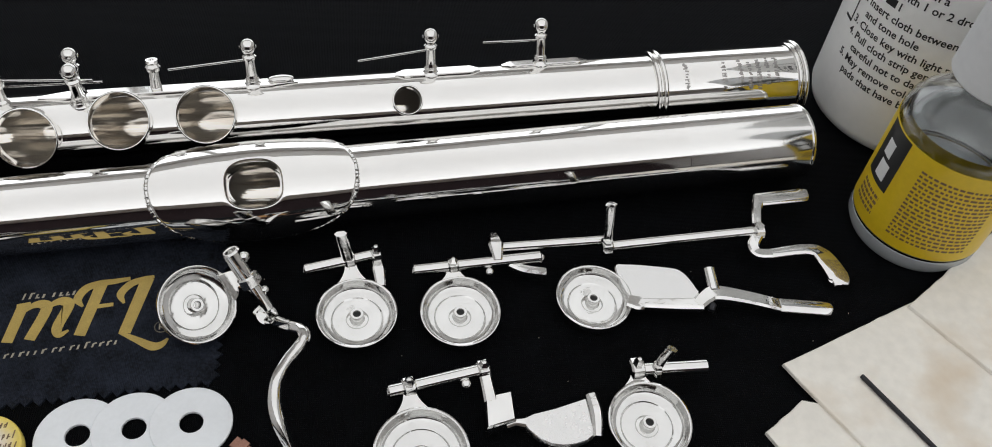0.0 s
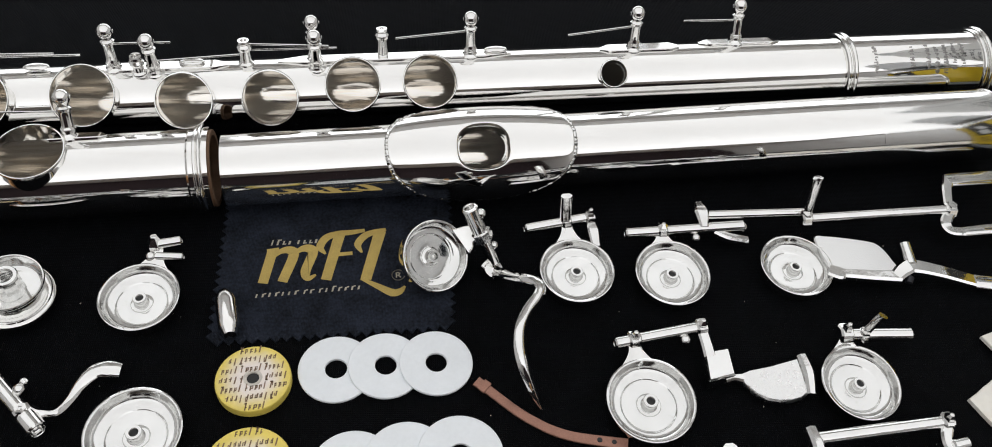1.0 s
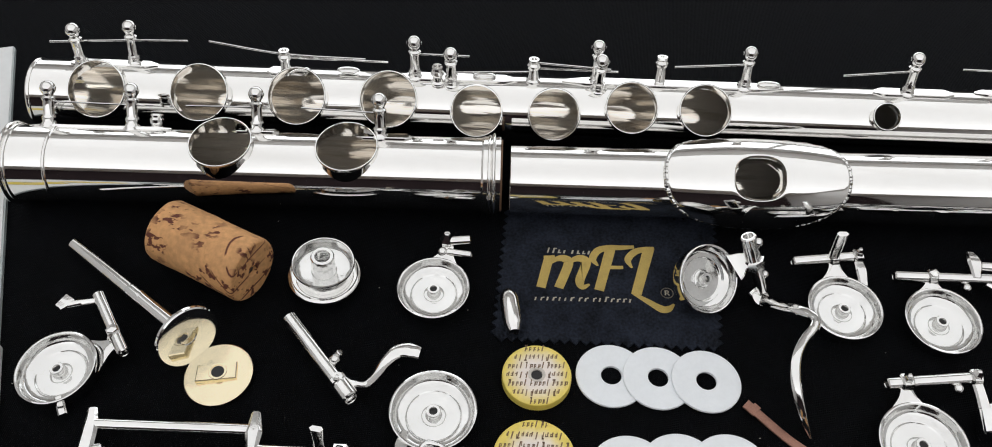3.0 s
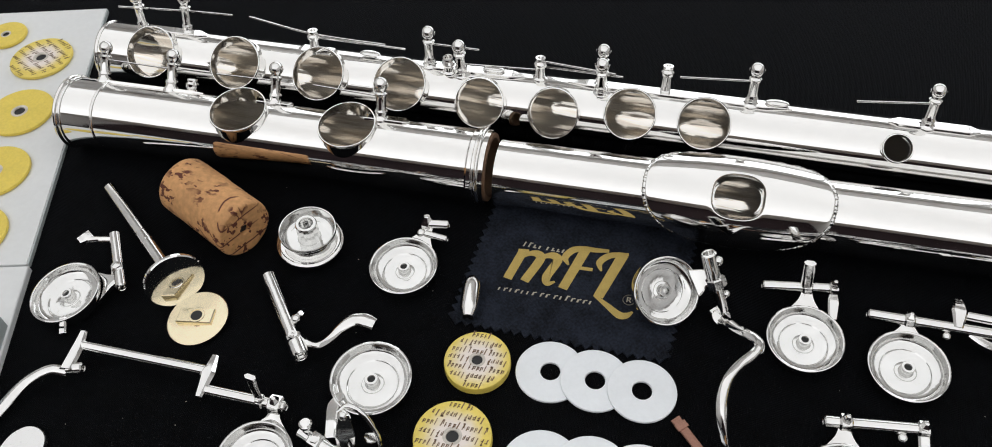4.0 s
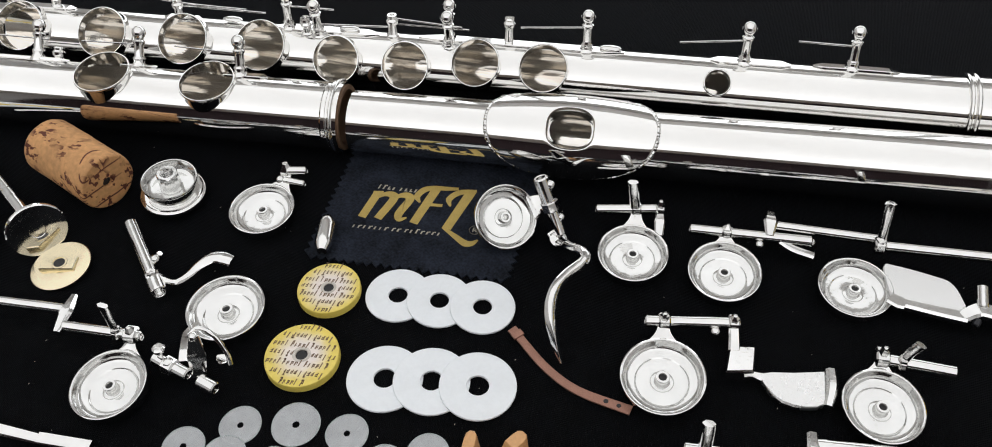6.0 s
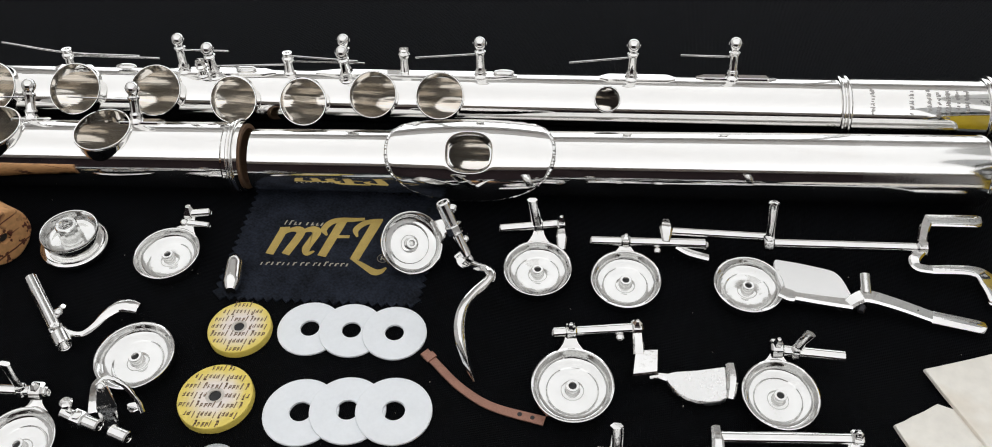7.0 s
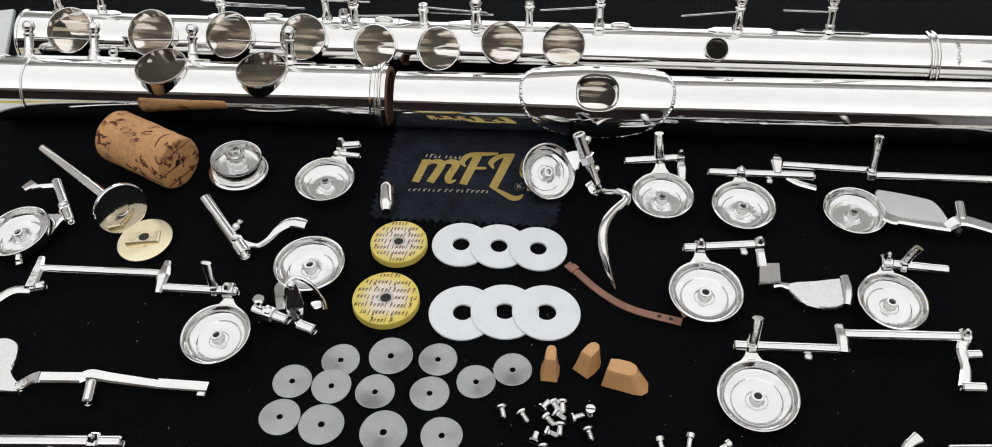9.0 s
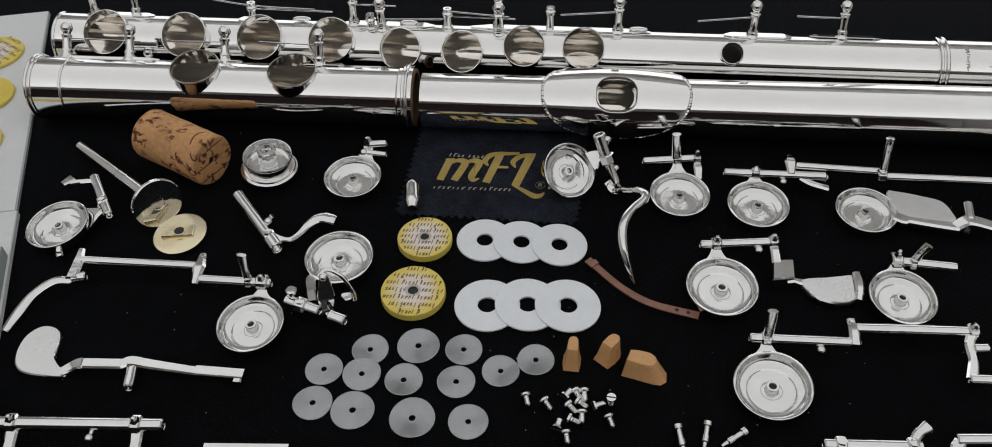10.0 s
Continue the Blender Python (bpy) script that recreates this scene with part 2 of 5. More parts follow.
def graded(m, y0, y1, v0, v1):
    """Grades the stand-in panel's glow along y to shape the tubes' reflected gradient."""
    nt = m.node_tree
    co = nt.nodes.new("ShaderNodeTexCoord")
    sep = nt.nodes.new("ShaderNodeSeparateXYZ")
    nt.links.new(co.outputs["Object"], sep.inputs[0])
    r = nt.nodes.new("ShaderNodeMapRange")
    r.interpolation_type = "SMOOTHSTEP"
    for name, v in (("From Min", y0), ("From Max", y1), ("To Min", v0), ("To Max", v1)):
        r.inputs[name].default_value = v
    nt.links.new(sep.outputs["Y"], r.inputs["Value"])
    nt.links.new(r.outputs[0], nt.nodes["Principled BSDF"].inputs["Emission Strength"])


graded(DIFFUSER, -2.2, 0.6, SOUTH, NORTH)
# glow of the added window, gives metal its bright northern reflections
NORTHGLOW = glow("added_pane_glow", (0.93, 0.97, 1.0), 1.7)

# ==== geometry helpers: all lengths below are in millimetres
MM = 0.001


def thing(name, x, y, z, label, category, group="", kind=""):
    ob = new(name)
    ob.empty_display_size = 0.01
    ob.location = (x * MM, y * MM, z * MM)
    return tagged(ob, label, category, group, kind)


def root_of(ob):
    while ob.parent:
        ob = ob.parent
    return ob


def finish(bm, sharp=35):
    bmesh.ops.remove_doubles(bm, verts=bm.verts, dist=1e-5)
    bmesh.ops.recalc_face_normals(bm, faces=bm.faces)
    for f in bm.faces:
        f.smooth = True
    for e in bm.edges:
        if len(e.link_faces) == 2 and e.calc_face_angle(0) > radians(sharp):
            e.smooth = False


def part(name, bm, material, parent=None, label="", sharp=35, tidy=True):
    """Links a bmesh in world millimetres as one mesh object under its thing or part."""
    if tidy:
        finish(bm, sharp)
    o = root_of(parent).location if parent else Vector()
    for v in bm.verts:
        v.co = v.co * MM - o
    me = bpy.data.meshes.new(name)
    bm.to_mesh(me)
    bm.free()
    me.materials.append(material)
    ob = new(name, me)
    if len(me.polygons) > 30:
        wn = ob.modifiers.new("weighted", "WEIGHTED_NORMAL")
        wn.keep_sharp = True
    if parent:
        ob.parent = parent
    return tagged(ob, label) if label else ob


def V(*a):
    return Vector(a)


def frame_of(axis, hint=(0, 0, 1)):
    a = Vector(axis).normalized()
    h = Vector(hint)
    if abs(a.dot(h.normalized())) > 0.98:
        h = V(0, 1, 0)
    s = h.cross(a).normalized()
    return s, a.cross(s).normalized(), a


def lathe(profile, centre=(0, 0, 0), axis=(0, 0, 1), segs=40, bm=None, closed=False):
    """Turns (radius, height) pairs about an axis."""
    bm = bm or bmesh.new()
    s, u, a = frame_of(axis)
    c = Vector(centre)
    rings = []
    for r, h in profile:
        if r < 1e-6:
            rings.append([bm.verts.new(c + a * h)])
        else:
            rings.append([bm.verts.new(c + a * h + (s * math.cos(2 * math.pi * k / segs) + u * math.sin(2 * math.pi * k / segs)) * r)
                          for k in range(segs)])
    pairs = list(zip(rings, rings[1:])) + ([(rings[-1], rings[0])] if closed else [])
    for p, q in pairs:
        for k in range(segs):
            n = (k + 1) % segs
            if len(p) == 1 and len(q) == 1:
                continue
            if len(p) == 1:
                bm.faces.new((p[0], q[k], q[n]))
            elif len(q) == 1:
                bm.faces.new((p[k], q[0], p[n]))
            else:
                bm.faces.new((p[k], q[k], q[n], p[n]))
    return bm


def rod(p, q, r, segs=20, bore=0.0, bm=None):
    """A turned rod from p to q with softened ends, hollow if it has a bore."""
    p, q = Vector(p), Vector(q)
    L = (q - p).length
    b = min(0.25 * r, 0.3)
    if bore:
        prof = [(bore, 1.6), (bore, 0.15), (bore + 0.1, 0), (r - b, 0), (r, b), (r, L - b), (r - b, L), (bore + 0.1, L), (bore, L - 0.15), (bore, L - 1.6)]
        prof = [(0, 1.6)] + prof + [(0, L - 1.6)]
    else:
        prof = [(0, 0), (r - b, 0), (r, b), (r, L - b), (r - b, L), (0, L)]
    return lathe(prof, p, q - p, segs, bm)


def ball(c, r, bm=None, segs=18, squash=1.0):
    n = 10
    prof = [(r * math.sin(math.pi * k / n), -r * squash * math.cos(math.pi * k / n)) for k in range(n + 1)]
    prof[0], prof[-1] = (0, prof[0][1]), (0, prof[-1][1])
    return lathe(prof, c, (0, 0, 1), segs, bm)


def smooth_path(pts, steps=8):
    pts = [Vector(p) for p in pts]
    if len(pts) == 2:
        return pts
    e = [2 * pts[0] - pts[1]] + pts + [2 * pts[-1] - pts[-2]]
    out = []
    for i in range(1, len(e) - 2):
        for k in range(steps):
            t = k / steps
            a, b, c, d = e[i - 1], e[i], e[i + 1], e[i + 2]
            out.append(0.5 * (2 * b + (c - a) * t + (2 * a - 5 * b + 4 * c - d) * t * t + (3 * b - a - 3 * c + d) * t ** 3))
    return out + [pts[-1]]


def strap(pts, widths, thick, up=(0, 0, 1), steps=8, bm=None, rounded=0.25, sharp_corners=False):
    """A bar of chamfered rectangular section swept along a path; widths and thicknesses are spread over its length."""
    bm = bm or bmesh.new()
    path = [Vector(p) for p in pts] if sharp_corners else smooth_path(pts, steps)
    n = len(path)
    rings = []
    for i, p in enumerate(path):
        d = (path[min(i + 1, n - 1)] - path[max(i - 1, 0)]).normalized()
        u0 = Vector(up)
        s = d.cross(u0).normalized()
        u = s.cross(d).normalized()
        f = i / (n - 1)
        w = float(np.interp(f, np.linspace(0, 1, len(widths)), widths)) / 2
        th = float(np.interp(f, np.linspace(0, 1, len(thick)), thick)) / 2
        c = min(w, th) * rounded * 1.6
        sec = [(-w + c, -th), (w - c, -th), (w, -th + c), (w, th - c), (w - c, th), (-w + c, th), (-w, th - c), (-w, -th + c)]
        rings.append([bm.verts.new(p + s * x + u * y) for x, y in sec])
    for a, b in zip(rings, rings[1:]):
        for k in range(8):
            bm.faces.new((a[k], a[(k + 1) % 8], b[(k + 1) % 8], b[k]))
    bm.faces.new(rings[0][::-1])
    bm.faces.new(rings[-1])
    return bm


def rounded_outline(pts, steps=6):
    """A closed smooth curve through the corners of an outline."""
    n = len(pts)
    out = []
    for i in range(n):
        a, b, c, d = (Vector((*pts[(i + k) % n], 0)) for k in (-1, 0, 1, 2))
        for k in range(steps):
            t = k / steps
            q = 0.5 * (2 * b + (c - a) * t + (2 * a - 5 * b + 4 * c - d) * t * t + (3 * b - a - 3 * c + d) * t ** 3)
            out.append((q.x, q.y))
    return out


def slab(outline, z0, z1, bevel=0.15, bm=None, warp=None):
    """A plate with a given outline (x, y) and softened upper edge."""
    bm = bm or bmesh.new()
    n = len(outline)
    cx, cy = sum(p[0] for p in outline) / n, sum(p[1] for p in outline) / n

    def ring(z, inset):
        out = []
        for x, y in outline:
            d = math.hypot(x - cx, y - cy) or 1
            k = 1 - inset / d
            zz = z + (warp(x, y) if warp else 0)
            out.append(bm.verts.new((cx + (x - cx) * k, cy + (y - cy) * k, zz)))
        return out
    rings = [ring(z0, 0), ring(z1 - bevel, 0), ring(z1, bevel)]
    for a, b in zip(rings, rings[1:]):
        for k in range(n):
            bm.faces.new((a[k], a[(k + 1) % n], b[(k + 1) % n], b[k]))
    bm.faces.new(rings[0][::-1])
    bm.faces.new(rings[-1])
    return bm


def flat(polys, z, h=0.06):
    """Thin printed shapes: prisms on a surface."""
    bm = bmesh.new()
    for poly in polys:
        lo = [bm.verts.new((x, y, z)) for x, y in poly]
        hi = [bm.verts.new((x, y, z + h)) for x, y in poly]
        n = len(poly)
        bm.faces.new(hi)
        for k in range(n):
            bm.faces.new((lo[k], lo[(k + 1) % n], hi[(k + 1) % n], hi[k]))
    return bm


def turned(bm, m):
    bmesh.ops.transform(bm, matrix=m, verts=bm.verts)
    return bm


def tilt_about(x, y, z, rx, ry, rz=0):
    m = pose(0, 0, 0, rx, ry, rz)
    return Matrix.Translation((x, y, z)) @ m @ Matrix.Translation((-x, -y, -z))


# ==== the room
def box(x0, y0, z0, x1, y1, z1):
    bm = bmesh.new()
    bmesh.ops.create_cube(bm, size=1)
    for v in bm.verts:
        v.co = V(x0 + (v.co.x + 0.5) * (x1 - x0), y0 + (v.co.y + 0.5) * (y1 - y0), z0 + (v.co.z + 0.5) * (z1 - z0))
    return bm


tagged(part("floor", box(-2300, -3700, -780, 2300, 2300, -740), WOOD), "plain brown wooden floor of the room", "floor", kind="structure")
def north_wall():
    """The wall behind the table, with a wide opening through it for the added window."""
    bm = bmesh.new()
    for x0, z0, x1, z1 in ((-2300, -740, 2300, 60), (-2300, 1150, 2300, 1700), (-2300, 60, -1800, 1150), (1800, 60, 2300, 1150)):
        b = box(x0, 2200, z0, x1, 2300, z1)
        me = bpy.data.meshes.new("piece")
        b.to_mesh(me)
        b.free()
        bm.from_mesh(me)
        bpy.data.meshes.remove(me)
    return bm


tagged(part("wall_north", north_wall(), WALL), "plain pale painted room wall with an opening for the added window", "wall", kind="structure")
# unseen window, added to brighten reflections and far cloth from the north
window = thing("added_window_1", 0, 2230, 60, "added unseen white window, glowing for the bright northern reflections", "window", kind="structure")
for z in (80, 1130):
    part("window_frame", box(-1800, 2220, z - 20, 1800, 2280, z + 20), CEIL, window)
for x in (-1780, -600, 600, 1780):
    part("window_frame", box(x - 20, 2222, 100, x + 20, 2278, 1110), CEIL, window)
for x in (-1190, 0, 1190):
    part("pane", box(x - 568, 2245, 101, x + 568, 2251, 1109), NORTHGLOW, window)
part("window_sill", box(-1840, 2150, 38, 1840, 2219, 60), CEIL, window)
tagged(part("wall_south", box(-2300, -3700, -740, 2300, -3600, 1700), DARKWALL), "plain dark maroon painted room wall", "wall", kind="structure")
tagged(part("wall_east", box(2200, -3600, -740, 2300, 2200, 1700), WALL), "plain pale painted room wall", "wall", kind="structure")
tagged(part("wall_west", box(-2300, -3600, -740, -2200, 2200, 1700), WALL), "plain pale painted room wall", "wall", kind="structure")
tagged(part("ceiling", box(-2300, -3700, 1700, 2300, 2300, 1760), CEIL), "plain white painted room ceiling", "ceiling", kind="structure")


def standin_ceiling_light(x, y, w, d, material, label):
    t = thing("standin_ceiling_light", x, y, 1660, label, "ceiling light", "ceiling lights")
    for p, q in (((-w, -d), (w, -d)), ((w, -d), (w, d)), ((w, d), (-w, d)), ((-w, d), (-w, -d))):
        part("frame", strap([(x + p[0] / 2, y + p[1] / 2, 1680), (x + q[0] / 2, y + q[1] / 2, 1680)], [30], [40]), CEIL, t)
    part("diffuser", box(x - w / 2 + 15, y - d / 2 + 15, 1668, x + w / 2 - 15, y + d / 2 - 15, 1676), material, t)


# one unseen panel added in place of the room's unknown ceiling lighting
standin_ceiling_light(0, -600, 4200, 3700, DIFFUSER, "large unseen luminous ceiling panel, added to stand in for the room light")

table = thing("work_table", 0, 60, -740, "wooden work table under a black cloth", "table")
part("tabletop", box(-620, -380, -32, 620, 520, -3), WOOD, table)
for lx in (-570, 570):
    for ly in (-330, 470):
        part("leg", box(lx - 30, ly - 30, -740, lx + 30, ly + 30, -32), WOOD, table)


def cloth_sheet():
    bm = bmesh.new()
    nx, ny = 120, 90
    grid = []
    for j in range(ny + 1):
        row = []
        for i in range(nx + 1):
            x, y = -600 + 1200 * i / nx, -360 + 860 * j / ny
            far = max(0.0, min(1.0, (y - 135) / 120)) + max(0.0, min(1.0, (abs(x - 20) - 300) / 150))
            z = 2.2 * min(1.0, far) * noise.noise(V(x * 0.008, y * 0.012, 0.3)) * 1.0
            row.append(bm.verts.new((x, y, max(z, -1.0) if far else 0.0)))
        grid.append(row)
    for j in range(ny):
        for i in range(nx):
            bm.faces.new((grid[j][i], grid[j][i + 1], grid[j + 1][i + 1], grid[j + 1][i]))
    rim = grid[0] + [r[-1] for r in grid[1:]] + grid[-1][-2::-1] + [r[0] for r in grid[-2:0:-1]]
    low = [bm.verts.new((v.co.x, v.co.y, -2.9)) for v in rim]
    for k in range(len(rim)):
        n = (k + 1) % len(rim)
        bm.faces.new((rim[k], low[k], low[n], rim[n]))
    return bm


tagged(part("cloth", cloth_sheet(), CLOTH), "black woven cloth spread flat over the table", "cloth")

# ==== the three tubes of the flute
class Axis:
    """A tube lying on the cloth: y = a + b x; u runs along it, angle turns from the top towards the camera."""
    def __init__(self, a, b, zc):
        self.o = V(0, a, zc)
        self.d = V(1, b, 0).normalized()
        self.n = V(-self.d.y, self.d.x, 0)

    def out(self, angle):
        return -self.n * math.sin(radians(angle)) + V(0, 0, math.cos(radians(angle)))

    def at(self, u, angle=0, r=0):
        return self.o + self.d * u + self.out(angle) * r

    def side(self, angle):
        return self.d.cross(self.out(angle)).normalized()


BODY, FOOT, HEAD = Axis(79.6, 0.097, 9.5), Axis(53.9, 0.110, 9.9), Axis(53.2, 0.109, 9.4)


def pierced_tube(name, ax, profile, wall, holes, material, parent, cutters=()):
    """A hollow tube with an outer profile of (u, radius) and round or oval holes (u, angle, radius along, radius across)."""
    outer = [(r, u) for u, r in profile]
    bm = lathe(outer + [(r - wall, u) for u, r in profile[::-1]], ax.o, ax.d, 160, closed=True)
    bmesh.ops.recalc_face_normals(bm, faces=bm.faces)
    me = bpy.data.meshes.new(name)
    bm.to_mesh(me)
    bm.free()
    tube = new(name, me)
    cb = bmesh.new()
    for u, ang, ra, rc in holes:
        seg = 64
        c, o, s = ax.at(u), ax.out(ang), ax.side(ang)
        lo, hi = [], []
        for k in range(seg):
            t = 2 * math.pi * k / seg
            off = ax.d * (ra * math.cos(t)) + s * (rc * math.sin(t))
            lo.append(cb.verts.new(c + off + o * 2))
            hi.append(cb.verts.new(c + off + o * 30))
        cb.faces.new(lo[::-1])
        cb.faces.new(hi)
        for k in range(seg):
            cb.faces.new((lo[k], lo[(k + 1) % seg], hi[(k + 1) % seg], hi[k]))
    bmesh.ops.recalc_face_normals(cb, faces=cb.faces)
    cm = bpy.data.meshes.new("cutter")
    cb.to_mesh(cm)
    cb.free()
    cutter = new("cutter", cm)
    mod = tube.modifiers.new("holes", "BOOLEAN")
    mod.object, mod.operation, mod.solver = cutter, "DIFFERENCE", "EXACT"
    done = bpy.data.meshes.new_from_object(tube.evaluated_get(bpy.context.evaluated_depsgraph_get()))
    bpy.data.objects.remove(tube)
    bpy.data.objects.remove(cutter)
    done.name = name
    # analytic normals keep the reflections straight
    us, rs = [p[0] for p in profile], [p[1] for p in profile]
    normals, inner = [], []
    for poly in done.polygons:
        poly.use_smooth = True
        fn = poly.normal
        kinds = []
        for li in poly.loop_indices:
            co = done.vertices[done.loops[li].vertex_index].co - ax.o
            u = co.dot(ax.d)
            rad = co - ax.d * u
            kinds.append((rad.normalized(), rad.length, float(np.interp(u, us, rs))))
        along = abs(fn.dot(ax.d)) < 0.35
        outside = along and all(abs(k[1] - k[2]) < 0.06 for k in kinds) and fn.dot(kinds[0][0]) > 0.8
        inside = along and all(abs(k[1] - k[2] + wall) < 0.06 for k in kinds) and fn.dot(kinds[0][0]) < -0.8
        inner.append(inside)
        for k in kinds:
            if outside:
                normals.append(k[0])
            elif inside:
                normals.append(-k[0])
            else:
                normals.append(fn)
    done.normals_split_custom_set([tuple(n) for n in normals])
    done.materials.clear()
    done.materials.append(material)
    done.materials.append(INSIDE)
    for poly, flag in zip(done.polygons, inner):
        poly.material_index = 1 if flag else 0
    o = root_of(parent).location
    for v in done.vertices:
        v.co = v.co * MM - o
    ob = new(name, done)
    ob.parent = parent
    return ob


def chimney(ax, u, ang, r, top, base_r, parent, lip=0.55):
    """The rim of a tone hole: rises from the tube to a rolled flat top."""
    bm = bmesh.new()
    seg = 56
    o, s = ax.out(ang), ax.side(ang)
    rings = []
    levels = [(r + 0.02, "base_in"), (r + 0.02, top - 0.35), (r + 0.18, top), (r + lip - 0.2, top), (r + lip, top - 0.3), (r + lip - 0.12, top - 0.8), (r + 0.32, top - 1.0), (r + 0.32, "base")]
    for rr, h in levels:
        ring = []
        for k in range(seg):
            t = 2 * math.pi * k / seg
            lat = rr * math.sin(t)
            surf = math.sqrt(max(base_r ** 2 - lat ** 2, 1.0))
            hh = surf - 0.35 if h == "base" else (surf - 0.45 if h == "base_in" else h)
            ring.append(bm.verts.new(ax.at(u) + ax.d * (rr * math.cos(t)) + s * lat + o * hh))
        rings.append(ring)
    for a, b in zip(rings, rings[1:]):
        for k in range(seg):
            bm.faces.new((a[k], a[(k + 1) % seg], b[(k + 1) % seg], b[k]))
    return part("tone_hole_rim", bm, SILVER, parent, sharp=50)


def post(ax, u, ang, height, base_r, parent, kind="ball"):
    """A pillar with a turned foot, waist and ball head, or a short drilled one."""
    o = ax.out(ang)
    c = ax.at(u, ang, base_r - 0.3)
    H = height - base_r + 0.3
    if kind == "ball":
        prof = [(0, 0), (2.4, 0), (2.4, 0.5), (2.0, 0.9), (1.6, 1.6), (1.75, 2.4), (1.75, 2.8), (1.35, 3.4), (1.35, H - 3.6), (1.7, H - 3.0), (1.7, H - 2.6), (1.25, H - 2.2)]
        prof += [(1.95 * math.sin(a), H - 0.2 - 1.95 * math.cos(a)) for a in np.linspace(0.75, 2.9, 9)] + [(0, H + 1.75)]
    else:
        prof = [(0, 0), (2.0, 0), (2.0, 0.6), (1.45, 1.0), (1.3, H - 3.0), (1.75, H - 2.4), (1.85, H - 1.6), (1.4, H - 1.0), (1.6, H - 0.5), (1.4, H), (0.8, H), (0.6, H - 0.8), (0, H - 0.8)]
    p = part("post", lathe(prof, c, o, 20), SILVER, parent, sharp=40)
    if kind == "ball":
        part("pivot_screw", rod(c + o * (H - 0.2) - ax.d * 2.0, c + o * (H - 0.2) + ax.d * 2.0, 0.55, 10), WORN, p)
    return p


def wire(pts, parent, r=0.28):
    bm = bmesh.new()
    path = smooth_path(pts, 6)
    for a, b in zip(path, path[1:]):
        rod(a, b, r, 8, bm=bm)
    return part("spring", bm, WORN, parent)


def rib(ax, u0, u1, ang, base_r, width, parent, h=0.9):
    return part("rib", strap([ax.at(u0 + (u1 - u0) * k / 6, ang, base_r + h / 2 - 0.25) for k in range(7)], [width * 0.3] + [width] * 8 + [width * 0.3], [0.3] + [h] * 8 + [0.3], up=ax.out(ang)), SILVER, parent)


def bead_ring(ax, u, r, parent, rows):
    """A turned ring of several beads round a tube."""
    n = []
    for du, dr, w in rows:
        n += [(r - 0.3, u + du - w / 2)] if not n else []
        n += [(r + dr * math.sin(a) + 0.02, u + du - w / 2 * math.cos(a)) for a in np.linspace(0.15, math.pi - 0.15, 7)]
    n += [(r - 0.3, u + rows[-1][0] + rows[-1][2] / 2)]
    return part("ring", lathe(n, ax.o, ax.d, 96, closed=True), SILVER, parent, sharp=60)


def saddle(ax, u, ang, r, parent, length=3.2):
    bm = bmesh.new()
    c = ax.at(u, ang, r)
    ball((0, 0, 0), 1, bm)
    s, o = ax.side(ang), ax.out(ang)
    for v in bm.verts:
        p = v.co.copy()
        v.co = c + ax.d * (p.x * length) + s * (p.y * 1.6) + o * (p.z * 0.8)
    return part("saddle", bm, SILVER, parent)


# --- main body
body = thing("flute_middle_joint", 30, 82, 0, "polished silver flute tube stripped of keys, on black cloth", "flute part")
BR = 9.5
holes = [(-126, 40, 7.3), (-98.6, 40, 7.3), (-72.6, 40, 7.3), (-48.2, 40, 7.2), (-24.7, 51, 6.5), (-4.0, 52, 6.5), (16.5, 40, 6.5), (36, 40, 6.5), (84.2, 39, 3.3)]
prof = [(-146, BR), (-60, BR), (30, BR), (120, BR), (150, BR), (151, BR + 0.35), (193.5, BR + 0.35)]
pierced_tube("tube", BODY, prof, 0.5, [(u, a, r, r) for u, a, r in holes], TUBE, body)
for u, a, r in holes:
    chimney(BODY, u, a, r, 12.0 if r > 5 else 11.2, BR, body)
for u, a, h, k in ((-132.5, -10, 20, "ball"), (-118.6, -19, 20, "ball"), (-76.8, -10, 16, "short"), (-41.7, -9, 20, "ball"), (-31.8, 2.5, 19.5, "ball"),
                   (-9.8, -10, 16, "short"), (7.2, -12.5, 20, "ball"), (7.8, 4.3, 19.5, "ball"), (24.6, -17.5, 17, "short"), (47.2, -11, 20, "ball"),
                   (91.2, -11, 20, "ball"), (120.3, -19, 20, "ball"), (-35.5, 1, 14.5, "short")):
    post(BODY, u, a, h, BR, body, k)
for u0, u1, a in ((-136, -112, -14), (-82, -70, -10), (-46, -14, -8), (-2, 58, -11), (82, 104, -11), (110, 133, -19)):
    rib(BODY, u0, u1, a, BR, 3.4, body)
for u, a in ((-23, -10), (54, -14), (-60, -12)):
    saddle(BODY, u, a, BR + 1.0, body)
for pts in (((-140, -12, 15.9), (-118.6, -19, 16.2), (-103, -18, 16.7)), ((-97, -14, 17.3), (-76.8, -10, 14.9), (-55, -12, 13.9)), ((-76.8, -10, 13.9), (-49, -12, 13.3)),
            ((-41.7, -9, 16.5), (-27, -8, 16.5)), ((-9.8, -10, 15), (11, -11, 13.5)), ((-31.8, 0, 12.5), (-9, -10, 12.2)),
            ((28, -15, 14.5), (47.2, -11, 16.5)), ((73, -11, 14.2), (91.2, -11, 16.2)), ((105, -19, 16.2), (120.3, -19, 16.0)), ((-9.8, -11, 13.2), (13, -12, 12.8))):
    wire([BODY.at(*p) for p in pts], body)
bead_ring(BODY, 151.8, BR + 0.35, body, ((-0.9, 0.8, 1.3), (0.8, 1.0, 1.5)))
